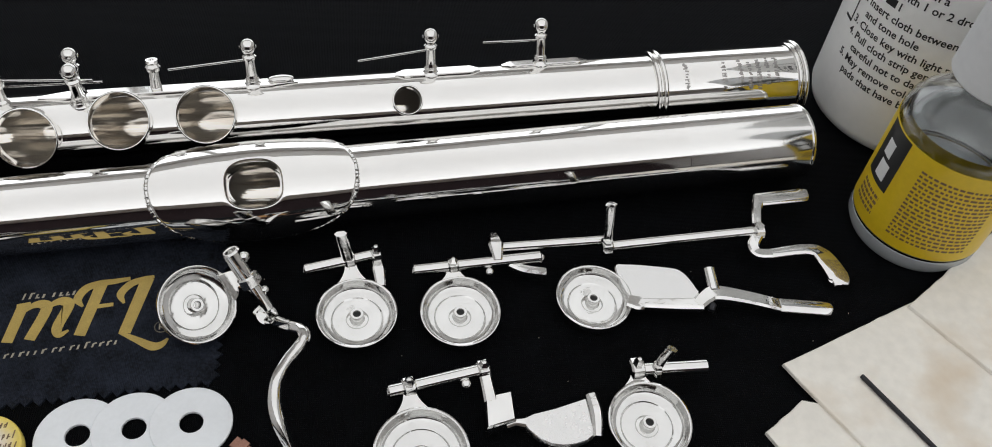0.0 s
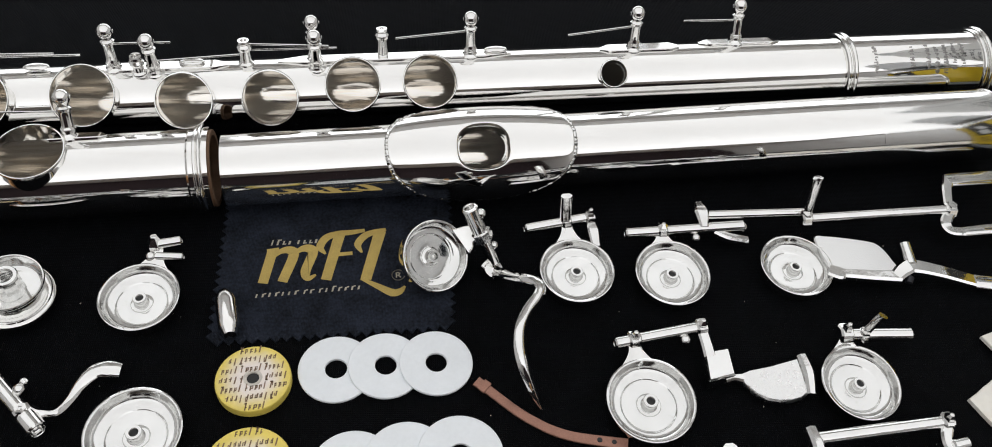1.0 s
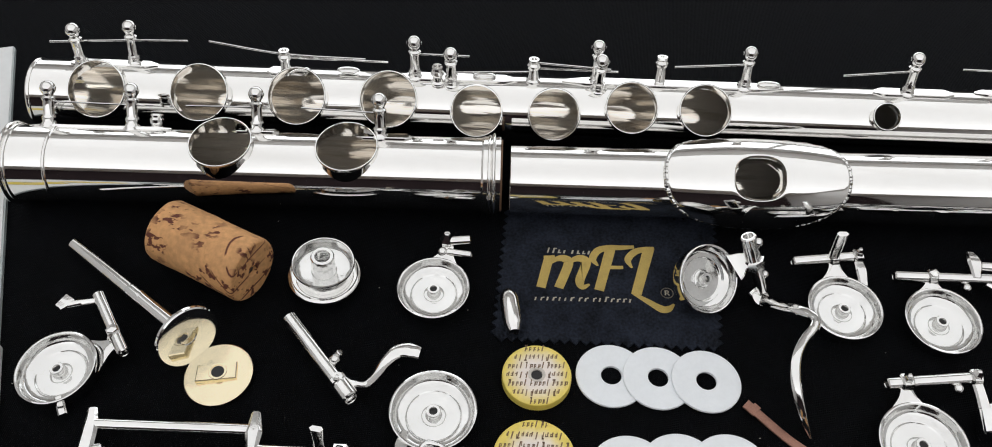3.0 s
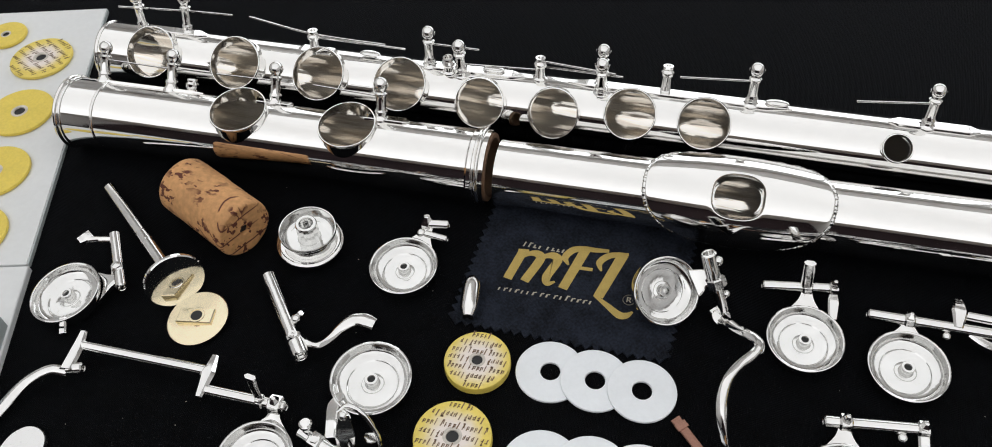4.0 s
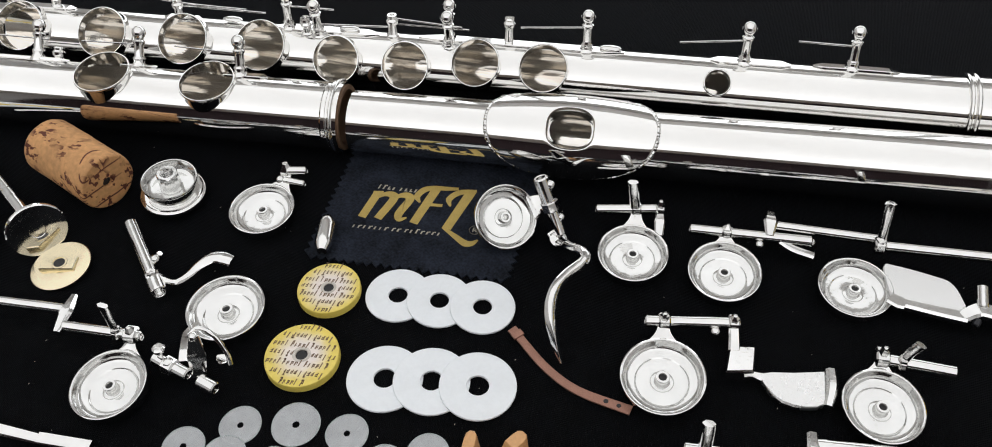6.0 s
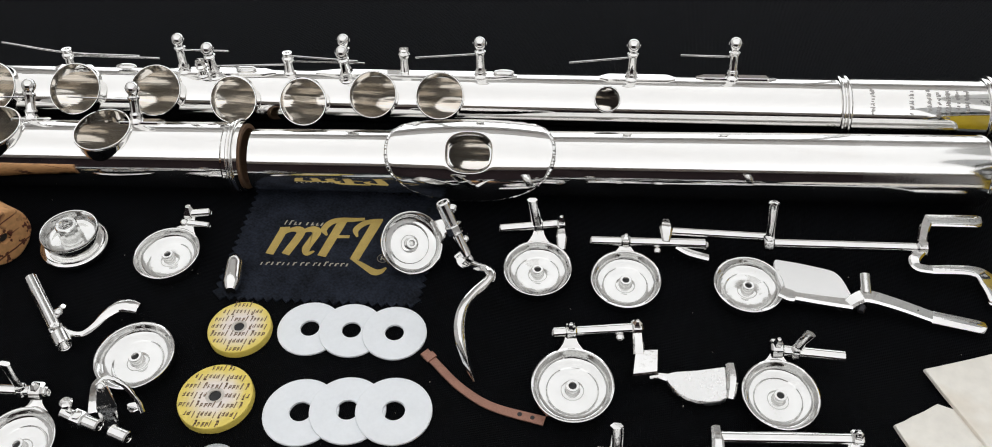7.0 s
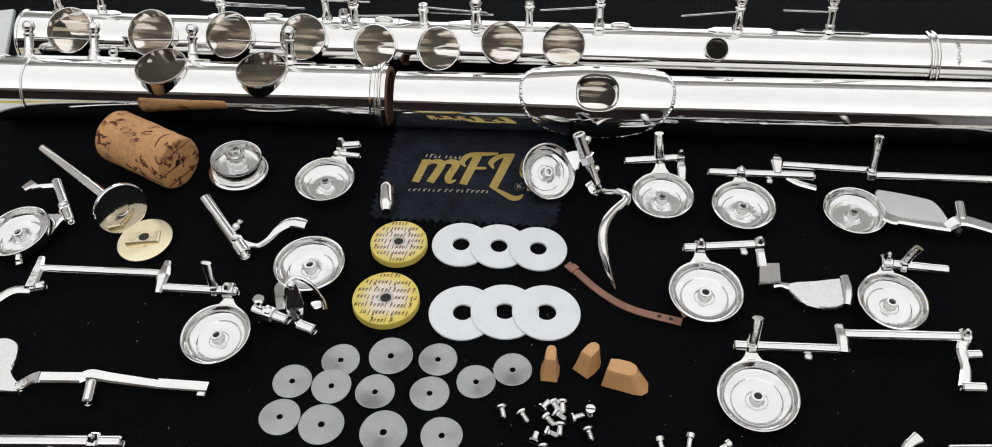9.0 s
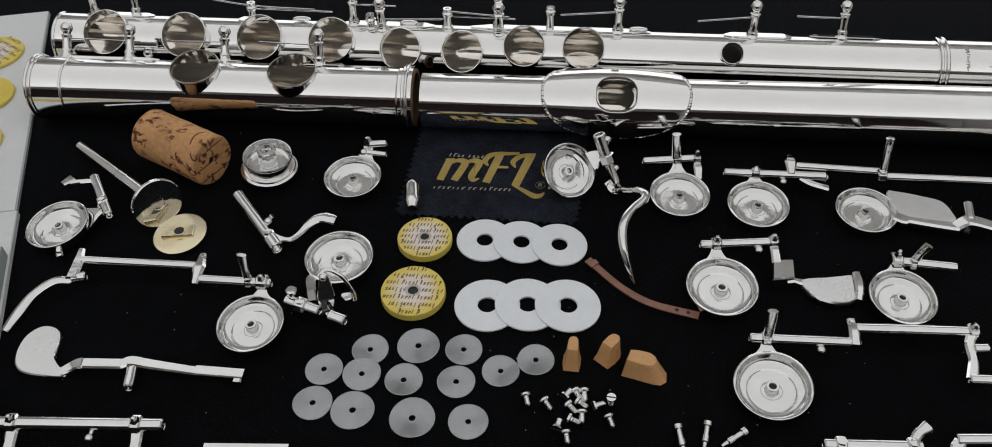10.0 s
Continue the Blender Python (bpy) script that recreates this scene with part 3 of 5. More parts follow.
bead_ring(BODY, 192.8, BR + 0.35, body, ((-1.2, 0.7, 1.4), (0.2, 1.3, 1.6)))
bead_ring(BODY, -145, BR, body, ((-0.8, 0.35, 1.2),))


def engraving(ax, u0, u1, r, rows, parent, seed):
    """Unreadable stamped writing: short raised strokes that follow the tube."""
    rnd = random.Random(seed)
    bm = bmesh.new()
    for k in range(rows):
        u = u0 + (u1 - u0) * (k + 0.5) / rows
        ang = rnd.uniform(8, 14)
        while ang < rnd.uniform(48, 62):
            step = rnd.uniform(2.0, 4.2)
            for e in range(2):
                a0 = ang + rnd.uniform(0, 1.5)
                p = ax.at(u + rnd.uniform(-0.7, 0.1), a0, r + 0.02)
                q = ax.at(u + rnd.uniform(0.2, 0.8), a0 + rnd.uniform(-0.8, 2.0), r + 0.02)
                strap([p, q], [0.34], [0.12], up=ax.out(a0), bm=bm)
            ang += step + (3 if rnd.random() < 0.2 else 0)
    return part("engraving", bm, ETCH, parent, "unreadable stamped marks")


engraving(BODY, 157.5, 160, BR + 0.36, 1, body, 3)
engraving(BODY, 168, 171, BR + 0.36, 1, body, 5)
engraving(BODY, 173, 186, BR + 0.36, 5, body, 8)

# --- foot joint
foot = thing("flute_foot_joint", -80, 45, 0, "polished silver flute foot joint with two open tone holes", "flute part")
FR = 9.6
fprof = [(-140.6, FR + 0.3), (-129.3, FR + 0.3), (-128.8, FR), (-60, FR), (-20, FR), (-19.5, FR + 0.35), (-15.2, FR + 0.35)]
fholes = [(-85.3, 6.5, 7.4, 11.0), (-53.8, 6.7, 7.35, 10.6)]
pierced_tube("tube", FOOT, fprof, 0.5, [(u, a, r, r) for u, a, r, top in fholes], TUBE, foot)
for u, a, r, top in fholes:
    chimney(FOOT, u, a, r, top, FR, foot, 0.6)
for u, a, h in ((-131.6, -41, 19.5), (-110.2, -41, 19.5), (-77.8, -36, 19.5), (-46, -25, 19.5)):
    post(FOOT, u, a, h, FR, foot)
post(FOOT, -104, -43, 13.5, FR, foot, "short")
rib(FOOT, -136, -100, -41, FR, 3.4, foot)
rib(FOOT, -84, -72, -34, FR, 3.4, foot)
rib(FOOT, -52, -38, -24, FR, 3.4, foot)
for pts in (((-131.6, -41, 16), (-107, -42, 15.5)), ((-96, -38, 15.8), (-77.8, -36, 16)), ((-66, -30, 16.4), (-46, -25, 16))):
    wire([FOOT.at(*p) for p in pts], foot, 0.22)
bead_ring(FOOT, -17.3, FR + 0.35, foot, ((-0.7, 0.45, 0.9), (0.4, 0.95, 1.1)))
bead_ring(FOOT, -139.6, FR + 0.3, foot, ((-0.5, 0.9, 1.3), (0.7, 0.45, 0.9)))
bead_ring(FOOT, -129, FR, foot, ((0, 0.45, 0.9),))
part("cork_lining", lathe([(FR - 0.35, -15.3), (FR - 0.35, -14.7), (FR - 1.6, -14.7), (FR - 1.6, -24)], FOOT.o, FOOT.d, 64), mat("brown_lining", (0.16, 0.09, 0.05), 0.7, 0, 200, 0.2), foot, "brown lining inside the socket")

# --- head joint with its lip plate
head = thing("flute_head_joint", 90, 62, 0, "polished silver flute head joint with oval lip plate on black cloth", "flute part")


def head_r(u):
    return 8.7 + (9.55 - 8.7) * max(0, min(1, (u + 12) / 150))


hprof = [(u, head_r(u)) for u in (-12.5, 20, 60, 100, 138, 153)] + [(153.4, 9.5), (187.8, 9.5)]
EMB = (49.0, 33)
pierced_tube("tube", HEAD, hprof, 0.5, [(EMB[0], EMB[1], 5.6, 5.0)], TUBE, head)


def lip_plate():
    """A curved oval plate wrapped round the tube, standing off it, with an oval blow hole."""
    bm = bmesh.new()
    nu, nv = 72, 72
    au, av = 22.9, 16.4
    rows = []

    def spot(s, t, lift):
        """s: 0 at the hole's edge, 1 at the plate's edge; t: the turn round it."""
        ct, st = math.cos(t), math.sin(t)
        n = 2.35
        k = (abs(ct) ** n + abs(st) ** n) ** (-1 / n)
        x1, y1 = au * ct * k, av * st * k - 1.0
        m = 2.6
        k0 = (abs(ct) ** m + abs(st) ** m) ** (-1 / m)
        x0, y0 = 6.1 * ct * k0, 5.3 * st * k0
        x, y = x0 + (x1 - x0) * s, y0 + (y1 - y0) * s
        rr = 12.2 - 1.9 * (x / au) ** 2 - 0.25 * max(0, abs(y) / av - 0.6) + lift
        ang = EMB[1] + math.degrees(y / 11.6)
        return HEAD.at(EMB[0] + x, ang, rr)
    for s, lift in [(0.0, -2.6), (0.0, -0.9), (0.005, -0.35), (0.02, -0.08), (0.05, 0.0)] + [(v, 0.0) for v in np.linspace(0.1, 0.95, 18)] + [(0.975, -0.05), (0.993, -0.25), (1.0, -0.6), (0.985, -0.95), (0.93, -1.1)]:
        rows.append([bm.verts.new(spot(s, 2 * math.pi * k / nv, lift)) for k in range(nv)])
    for a, b in zip(rows, rows[1:]):
        for k in range(nv):
            bm.faces.new((a[k], a[(k + 1) % nv], b[(k + 1) % nv], b[k]))
    return bm


lip = part("lip_plate", lip_plate(), TUBE, head, "oval curved lip plate", sharp=65)


def blow_wall():
    bm = bmesh.new()
    seg = 64
    rings = []
    o, s = HEAD.out(EMB[1]), HEAD.side(EMB[1])
    for h, f in ((12.0, 1.03), (10.5, 0.98), (7.6, 0.96)):
        ring = []
        for k in range(seg):
            t = 2 * math.pi * k / seg
            ct, st = math.cos(t), math.sin(t)
            k0 = (abs(ct) ** 2.6 + abs(st) ** 2.6) ** (-1 / 2.6)
            ring.append(bm.verts.new(HEAD.at(EMB[0]) + HEAD.d * (6.1 * ct * k0 * f) + s * (5.3 * st * k0 * f) + o * h))
        rings.append(ring)
    for a, b in zip(rings, rings[1:]):
        for k in range(seg):
            bm.faces.new((a[k], a[(k + 1) % seg], b[(k + 1) % seg], b[k]))
    return bm


def edge_bead():
    """A rolled bead along the lip plate's edge."""
    pts = []
    for k in range(97):
        t = 2 * math.pi * k / 96
        ct, st = math.cos(t), math.sin(t)
        kk = (abs(ct) ** 2.35 + abs(st) ** 2.35) ** (-1 / 2.35)
        x, y = 22.8 * ct * kk, 16.3 * st * kk - 1.0
        pts.append(HEAD.at(EMB[0] + x, EMB[1] + math.degrees(y / 11.6), 11.55 - 1.9 * (x / 22.9) ** 2 + 0.18 * math.sin(k * 2.1)))
    bm = bmesh.new()
    for a, b in zip(pts, pts[1:]):
        rod(a, b, 0.66, 10, bm=bm)
    return bm


part("edge_bead", edge_bead(), WORN, lip)
part("chimney", blow_wall(), INSIDE, head)
bead_ring(HEAD, 187.2, 9.5, head, ((0, 0.25, 1.0),))
part("tenon", lathe([(9.45, 153.4), (9.56, 153.6), (9.56, 186.6), (9.45, 186.8)], HEAD.o, HEAD.d, 128), SATIN, head, "slightly duller silver tenon sleeve")

# ==== keys
def cup(x, y, r, rx=0, ry=0, parent=None, h=4.2):
    """A round key cup, open side up, with a rolled rim, sloped wall, stepped floor and drilled boss."""
    r *= 0.965
    prof = [(0, 0), (0.86 * r, 0), (0.915 * r, 0.2), (0.94 * r, 0.8), (0.955 * r, 2.2), (0.965 * r, h - 0.9), (0.995 * r, h - 0.65), (r, h - 0.35), (0.99 * r, h - 0.1), (0.965 * r, h), (0.935 * r, h - 0.1), (0.92 * r, h - 0.4),
            (0.905 * r, h - 1.1), (0.885 * r, 2.45), (0.86 * r, 2.05), (0.83 * r, 1.78), (0.79 * r, 1.57), (0.74 * r, 1.42), (0.69 * r, 1.34), (0.65 * r, 1.31), (0.63 * r, 1.22), (0.615 * r, 1.0), (0.595 * r, 0.92), (0.45 * r, 0.9), (0.29 * r, 0.9), (0.275 * r, 1.0), (0.262 * r, 1.22), (0.24 * r, 1.28), (0.19 * r, 1.32), (0.178 * r, 1.5),
            (0.172 * r, 3.3), (0.155 * r, 3.5), (0.10 * r, 3.5), (0.088 * r, 3.35), (0.085 * r, 1.2), (0, 1.2)]
    lift = r * (abs(math.sin(radians(rx))) + abs(math.sin(radians(ry)))) * 0.5
    m = Matrix.Translation((x, y, lift)) @ pose(0, 0, 0, rx, ry, 0)
    bm = lathe(prof, (0, 0, 0), (0, 0, 1), 56)
    for f in bm.faces:
        q = f.calc_center_median()
        if q.z < h - 0.75 and math.hypot(q.x, q.y) > 0.79 * r and (q.z < 0.1 or math.hypot(q.x, q.y) > 0.914 * r or q.z < 0.9):
            f.material_index = 1
    for v in bm.verts:
        v.co = m @ v.co
    c = part("cup", bm, CUP, parent, sharp=40)
    c.data.materials.append(WORN)
    if parent:
        # black plug paints the shade inside the boss's drilled hole
        hole = lathe([(0, 2.0), (0.087 * r, 2.0), (0.087 * r, 2.6), (0, 2.6)], (0, 0, 0), (0, 0, 1), 16)
        for v in hole.verts:
            v.co = m @ v.co
        part("hole_shade_plug", hole, BLACKINK, c)
    return c


def facing_cup(x, y, z, r, normal, parent):
    """A cup propped on its edge, its open side turned to a given normal."""
    c = cup(0, 0, r, 0, 0, None)
    s, u, n = frame_of(normal)
    m = Matrix((s, u, n)).transposed().to_4x4()
    m.translation = Vector((x, y, z)) * MM - root_of(parent).location
    c.data.transform(m)
    c.parent = parent
    return c


def collar(p, parent, d=(1, 0, 0), r=2.0, w=2.6, peak=1.6):
    """A faceted bridge that holds an arm to a hinge tube, with a pointed crest."""
    d = Vector(d).normalized()
    bm = lathe([(0, -w / 2), (r * 0.8, -w / 2), (r, -w / 2 + 0.4), (r, w / 2 - 0.4), (r * 0.8, w / 2), (0, w / 2)], p, d, 8)
    lathe([(1.3, 0), (1.2, 0.6), (0.5, peak), (0, peak + 0.15)], Vector(p) + V(0, 0, r * 0.75), (0, 0, 1), 6, bm)
    return part("collar", bm, WORN, parent, sharp=25)


def knob(x, y, z, parent, r=1.15):
    bm = ball((x, y, z), r)
    return part("spring_knob", bm, WORN, parent)


def arm(pts, widths, thick, parent, name="arm", up=(0, 0, 1), material=None):
    soft = "lever" in name or name == "tab"
    material = material or (CAST if name in ("tab", "bridge", "foot", "flag", "rolled_edge") else WORN)
    return part(name, strap(pts, widths, thick, up, rounded=0.55 if soft else 0.3), material or WORN, parent, sharp=70 if soft else 30)


def tube_part(p, q, parent, r=1.3, bore=0.75, name="hinge_tube"):
    return part(name, rod(p, q, r, 22, bore), WORN, parent, sharp=30)


def saddle_arm(x, y, r, tx, ty, tz, parent, w=8.5):
    """The flared neck that hugs a cup's rim with two short wings and narrows to its hinge tube."""
    d = (V(tx, ty, 0) - V(x, y, 0)).normalized()
    s = V(d.y, -d.x, 0)
    far = (V(tx, ty, 0) - V(x, y, 0)).length + 0.6
    rim = r * 0.95
    bm = bmesh.new()
    na, nc = 14, 12
    top, low = [], []
    for i in range(na + 1):
        f = i / na
        half = 1.25 + (w * 0.56 - 1.25) * (1 - f) ** 2.6
        ra, rb = [], []
        for k in range(nc + 1):
            q = 2 * k / nc - 1
            v = q * half
            start = math.sqrt(max(rim * rim - v * v, 1.0))
            u = start + (far - start) * (f ** 1.15)
            z = 3.35 + (tz + 0.7 - 3.35) * (f ** 0.8) - 0.35 * q * q
            p = V(x, y, 0) + d * u + s * v
            ra.append(bm.verts.new((p.x, p.y, z)))
            rb.append(bm.verts.new((p.x, p.y, z - 1.0)))
        top.append(ra)
        low.append(rb)
    for i in range(na):
        for k in range(nc):
            bm.faces.new((top[i][k], top[i][k + 1], top[i + 1][k + 1], top[i + 1][k]))
            bm.faces.new((low[i][k], low[i + 1][k], low[i + 1][k + 1], low[i][k + 1]))
        bm.faces.new((top[i][0], top[i + 1][0], low[i + 1][0], low[i][0]))
        bm.faces.new((top[i][nc], low[i][nc], low[i + 1][nc], top[i + 1][nc]))
    for k in range(nc):
        bm.faces.new((top[0][k], low[0][k], low[0][k + 1], top[0][k + 1]))
        bm.faces.new((top[na][k], top[na][k + 1], low[na][k + 1], low[na][k]))
    bmesh.ops.recalc_face_normals(bm, faces=bm.faces[:])
    return part("cup_arm", bm, WORN, parent, sharp=45)


KEYLABEL = "silver flute key with open cup, "


def key(name, x, y, label):
    return thing(name, x, y, 0, label, "flute key", "dismantled flute keys")


# short key beside the crown
k = key("flute_key", -27.2, 19.6, KEYLABEL + "short bridge, two stubs")
cup(-26.9, 18.8, 9.12, 3, 0, k)
saddle_arm(-26.9, 18.8, 8.8, -25.2, 31.5, 4.5, k)
tube_part((-25.2, 32.2, 5.5), (-20.0, 33.4, 5.5), k, 1.3)
tube_part((-25.5, 29.8, 4.2), (-19.2, 29.6, 4.2), k, 1.0, 0.5, "pin")
part("crest", lathe([(1.9, 0), (2.0, 1.5), (0.8, 3.6), (0, 3.8)], (-25.8, 32.4, 4.2), (0, 0.1, 1), 6), WORN, k, sharp=20)
part("lug", ball((-26.6, 29.8, 4.0), 1.3), WORN, k)

# key beside the white card
k = key("flute_key", -106.5, -14.4, KEYLABEL + "slanted tube and flag")
cup(-105.8, -15.0, 9.4, 4, -4, k)
saddle_arm(-105.8, -15.0, 9.2, -95.0, -6.6, 4.4, k, 9)
tube_part((-104.6, 4.6, 5), (-92.2, -10.0, 5), k, 1.5, 0.9)
collar((-96.5, -5.2, 5), k, (0.65, -0.76, 0), 2.0, 2.6, 0.8)
arm([(-103.5, 3.0, 5.2), (-107, 1.6, 5.6), (-110.0, 0.6, 5.6)], [1.6, 1.8, 2.2], [1.6], k, "lever")
arm([(-110.0, 2.2, 5.6), (-111.6, -1.0, 5.8)], [3.4, 2.2], [1.8], k, "flag")
arm([(-103.4, -21.2, 2.0), (-100.8, -25.0, 1.6)], [1.9], [1.6], k, "stub")

# long trill key
k = key("flute_key", -50, -30, "silver flute key with cup, stepped rods and curved lever")
cup(-37.0, -39.9, 9.25, 5, -2, k)
saddle_arm(-37.0, -39.9, 9.0, -38.0, -29.0, 4.8, k)
tube_part((-57.0, -28.9, 5), (-36.0, -27.0, 5), k, 1.45, 0.8)
collar((-38.4, -27.2, 5), k, (1, 0.1, 0), 2.3, 3.4, 1.4)
collar((-42.2, -27.6, 5), k, (1, 0.1, 0), 1.8, 1.8, 0.4)
arm([(-42.4, -27.6, 5.4), (-42.2, -27.5, 11.0), (-41.9, -27.4, 16.0)], [2.4, 2.2, 2.8], [1.2], k, "tab", up=(0, -1, 0.2))
arm([(-58.2, -20.6, 5), (-57.2, -25.5, 5.4), (-56.3, -31.2, 5)], [1.8, 3.6, 1.8], [2.6, 3.2, 2.6], k, "bridge")
tube_part((-91.6, -27.6, 5), (-58.0, -24.3, 5), k, 1.3)
arm([(-92.9, -24.4, 5), (-91.6, -29.2, 5), (-90.6, -34.6, 5)], [2.0, 3.2, 3.4], [2.6], k, "bridge")
tube_part((-91.2, -34.0, 4.6), (-87.6, -32.6, 4.6), k, 1.5, 0.9, "pin")
arm([(-90.6, -34.4, 4.4), (-95.5, -35.4, 4.4), (-99.6, -39.8, 3.4), (-101.4, -45.5, 2.2), (-102.4, -51.5, 1.2)], [2.6, 2.7, 2.7, 3.2, 2.2], [1.8, 1.7, 1.5], k, "lever")

# spoon lever
k = key("thumb_lever", -68, -57, "silver flute lever with a broad rounded thumb plate on black cloth")
plate = [(-93.4, -48.6), (-90.2, -48.0), (-87.2, -49.4), (-85.4, -53.0), (-84.6, -57.0), (-81.6, -59.8), (-79.2, -60.4), (-79.4, -62.4), (-85.0, -63.0), (-90.4, -62.8), (-93.8, -60.6), (-95.6, -56.4), (-95.6, -51.8)]
part("thumb_plate", slab(rounded_outline(plate), 0.4, 1.6, 0.3), PLATE, k, sharp=40)
arm([(-80.6, -61.4, 1.4), (-77.4, -58.9, 2.0), (-75.4, -58.4, 2.4)], [2.6, 3.2, 3.6], [1.4, 1.8, 2.2], k)
arm([(-76.4, -58.4, 2.2), (-65.4, -56.8, 2.2)], [3.2], [1.8], k)
arm([(-65.8, -57.2, 2.3), (-63.4, -55.8, 2.5), (-58, -55.8, 2.4), (-46.4, -55.4, 1.8)], [2.8, 3.2, 3.0, 2.6], [1.9, 1.8, 1.5], k)
arm([(-46.6, -55.2, 1.9), (-34.2, -54.0, 1.5)], [3.0, 3.0], [1.2], k)
arm([(-35.4, -54.4, 1.3), (-35.2, -56.6, 1.2)], [2.2], [1.2], k, "tip")
tube_part((-62.6, -57.4, 2.0), (-61.0, -63.2, 2.0), k, 1.5, 0.9, "stub_tube")

# hinge rod frame at the cloth's near edge
k = key("hinge_rod_frame", -66, -80, "silver hinge rod with two posts and arms on black cloth")
tube_part((-96, -80.8, 5), (-46.0, -73.1, 5), k, 1.7, 1.0)
for px, py in ((-81.8, -78.6), (-52.2, -74.1)):
    collar((px, py, 5), k, (1, 0.15, 0), 2.4, 2.6, 1.6)
    arm([(px, py, 4.4), (px + 1.4, py - 4.5, 3.8), (px + 2.6, py - 11, 2.0)], [3.2, 2.8, 3.4], [2.0], k)
knob(-62.2, -79.0, 4.4, k)
part("stem", rod((-62.6, -75.8, 4.6), (-62.2, -79.0, 4.4), 0.6, 12), WORN, k)
k = key("flat_lever", -25, -73, "flat narrow silver lever strip on black cloth")
arm([(-36, -75.8, 0.8), (-16, -72.6, 0.8)], [4.0], [1.4], k)

# large cup with folded linkage
k = key("flute_key", -21.4, -14.1, "silver flute key with a large cup and a dark folded linkage")
cup(-21.2, -13.6, 10.0, 2, 0, k)
arm([(-26.4, -19.1, 2.6), (-26.6, -22.7, 3.2), (-25.0, -26.9, 4.0), (-23.4, -30.7, 4.2)], [1.6, 3.0, 2.6, 2.4], [1.3], k, "cup_arm")
tube_part((-30.6, -31.1, 4.2), (-20.4, -33.5, 4.2), k, 1.6, 0.8)
collar((-25.8, -32.3, 4.2), k, (0.97, -0.23, 0), 2.2, 3.4, 0.8)
part("set_screw", lathe([(0, 0), (0.8, 0), (0.8, 1.6), (1.5, 1.8), (1.5, 2.6), (1.1, 3.0), (0, 3.0)], (-28.8, -30.7, 5.4), (0.05, 0.1, 1), 14), WORN, k, sharp=30)
part("linkage_plate", strap([(-19.2, -31.8, 1.5), (-19.4, -29.8, 7.0), (-19.9, -27.6, 12.0)], [3.6, 4.6, 2.4], [0.8], up=(0.35, -0.9, 0.35)), WORN, k, "upright mirror-like linkage plate")
arm([(-21.7, -27.0, 11.0), (-19.9, -25.4, 12.0), (-16.2, -25.8, 11.0), (-12.8, -27.6, 8.0), (-12.0, -28.8, 5.0)], [1.2, 1.4, 1.2, 1.1, 1.4], [1.1], k, "link_lever")
part("leaf", slab(rounded_outline([(-16.2, -27.6), (-13.8, -26.6), (-12.6, -28.0), (-14.4, -29.4)]), 4.6, 5.4, 0.2), WORN, k)
part("lug", ball((-20.2, -27.6, 11.4), 1.2), WORN, k)
tube_part((-17.8, -33.7, 3.4), (-13.0, -34.9, 3.4), k, 1.7, 0.9, "pin")
part("rest", rod((-19.2, -31.8, 0), (-19.2, -31.8, 2.2), 0.8), WORN, k)

# thumb hook
k = key("thumb_hook", -43, -5, "silver flute hinge tube with a curved rounded hook lever")
tube_part((-58.8, 5.4, 4), (-40.0, -13.0, 4), k, 1.75, 1.1)
collar((-43.2, -9.7, 4), k, (0.7, -0.7, 0), 2.3, 2.0, 0.5)
tube_part((-42.6, -10.4, 4), (-39.4, -13.6, 4), k, 2.15, 1.5, "end_socket")
knob(-45.0, -5.0, 5.2, k, 1.3)
part("screw", rod((-45.6, -4.6, 4.2), (-44.0, -3.6, 6.4), 0.8), WORN, k)
arm([(-42.0, -9.4, 4.4), (-39.4, -9.8, 4.0), (-37.2, -9.2, 3.4), (-35.6, -6.4, 3.2), (-34.2, -3.2, 3.6), (-32.0, -0.2, 3.8), (-29.4, 0.7, 3.5), (-26.9, 0.6, 3.0)], [2.8, 1.8, 1.8, 2.1, 2.7, 3.7, 4.2, 3.6], [2.4, 1.9, 2.0, 2.2, 2.3, 1.9], k, "lever")

# hooked octave key
k = key("flute_key", 52, 25, "silver flute key with tilted cup and long curved tail")
facing_cup(36.6, 29.7, 5.0, 8.7, (0.45, -0.5, 0.74), k)
arm([(44.2, 31.2, 9.0), (46.2, 32.0, 10.4), (48.6, 32.0, 10.6)], [7.0, 4.4, 3.0], [1.4], k, "cup_arm", up=(0, -0.4, 0.9))
tube_part((45.7, 34.2, 17.6), (48.8, 32.0, 10.4), k, 1.9, 1.2)
tube_part((48.6, 32.2, 10.8), (52.4, 29.6, 3.2), k, 1.5, 0.6)
collar((48.8, 32.1, 10.4), k, (0.4, -0.28, -0.87), 2.5, 3.0, 0.4)
knob(48.4, 33.8, 16.0, k, 1.2)
part("lug", ball((51.8, 31.4, 7.4), 1.1), WORN, k)
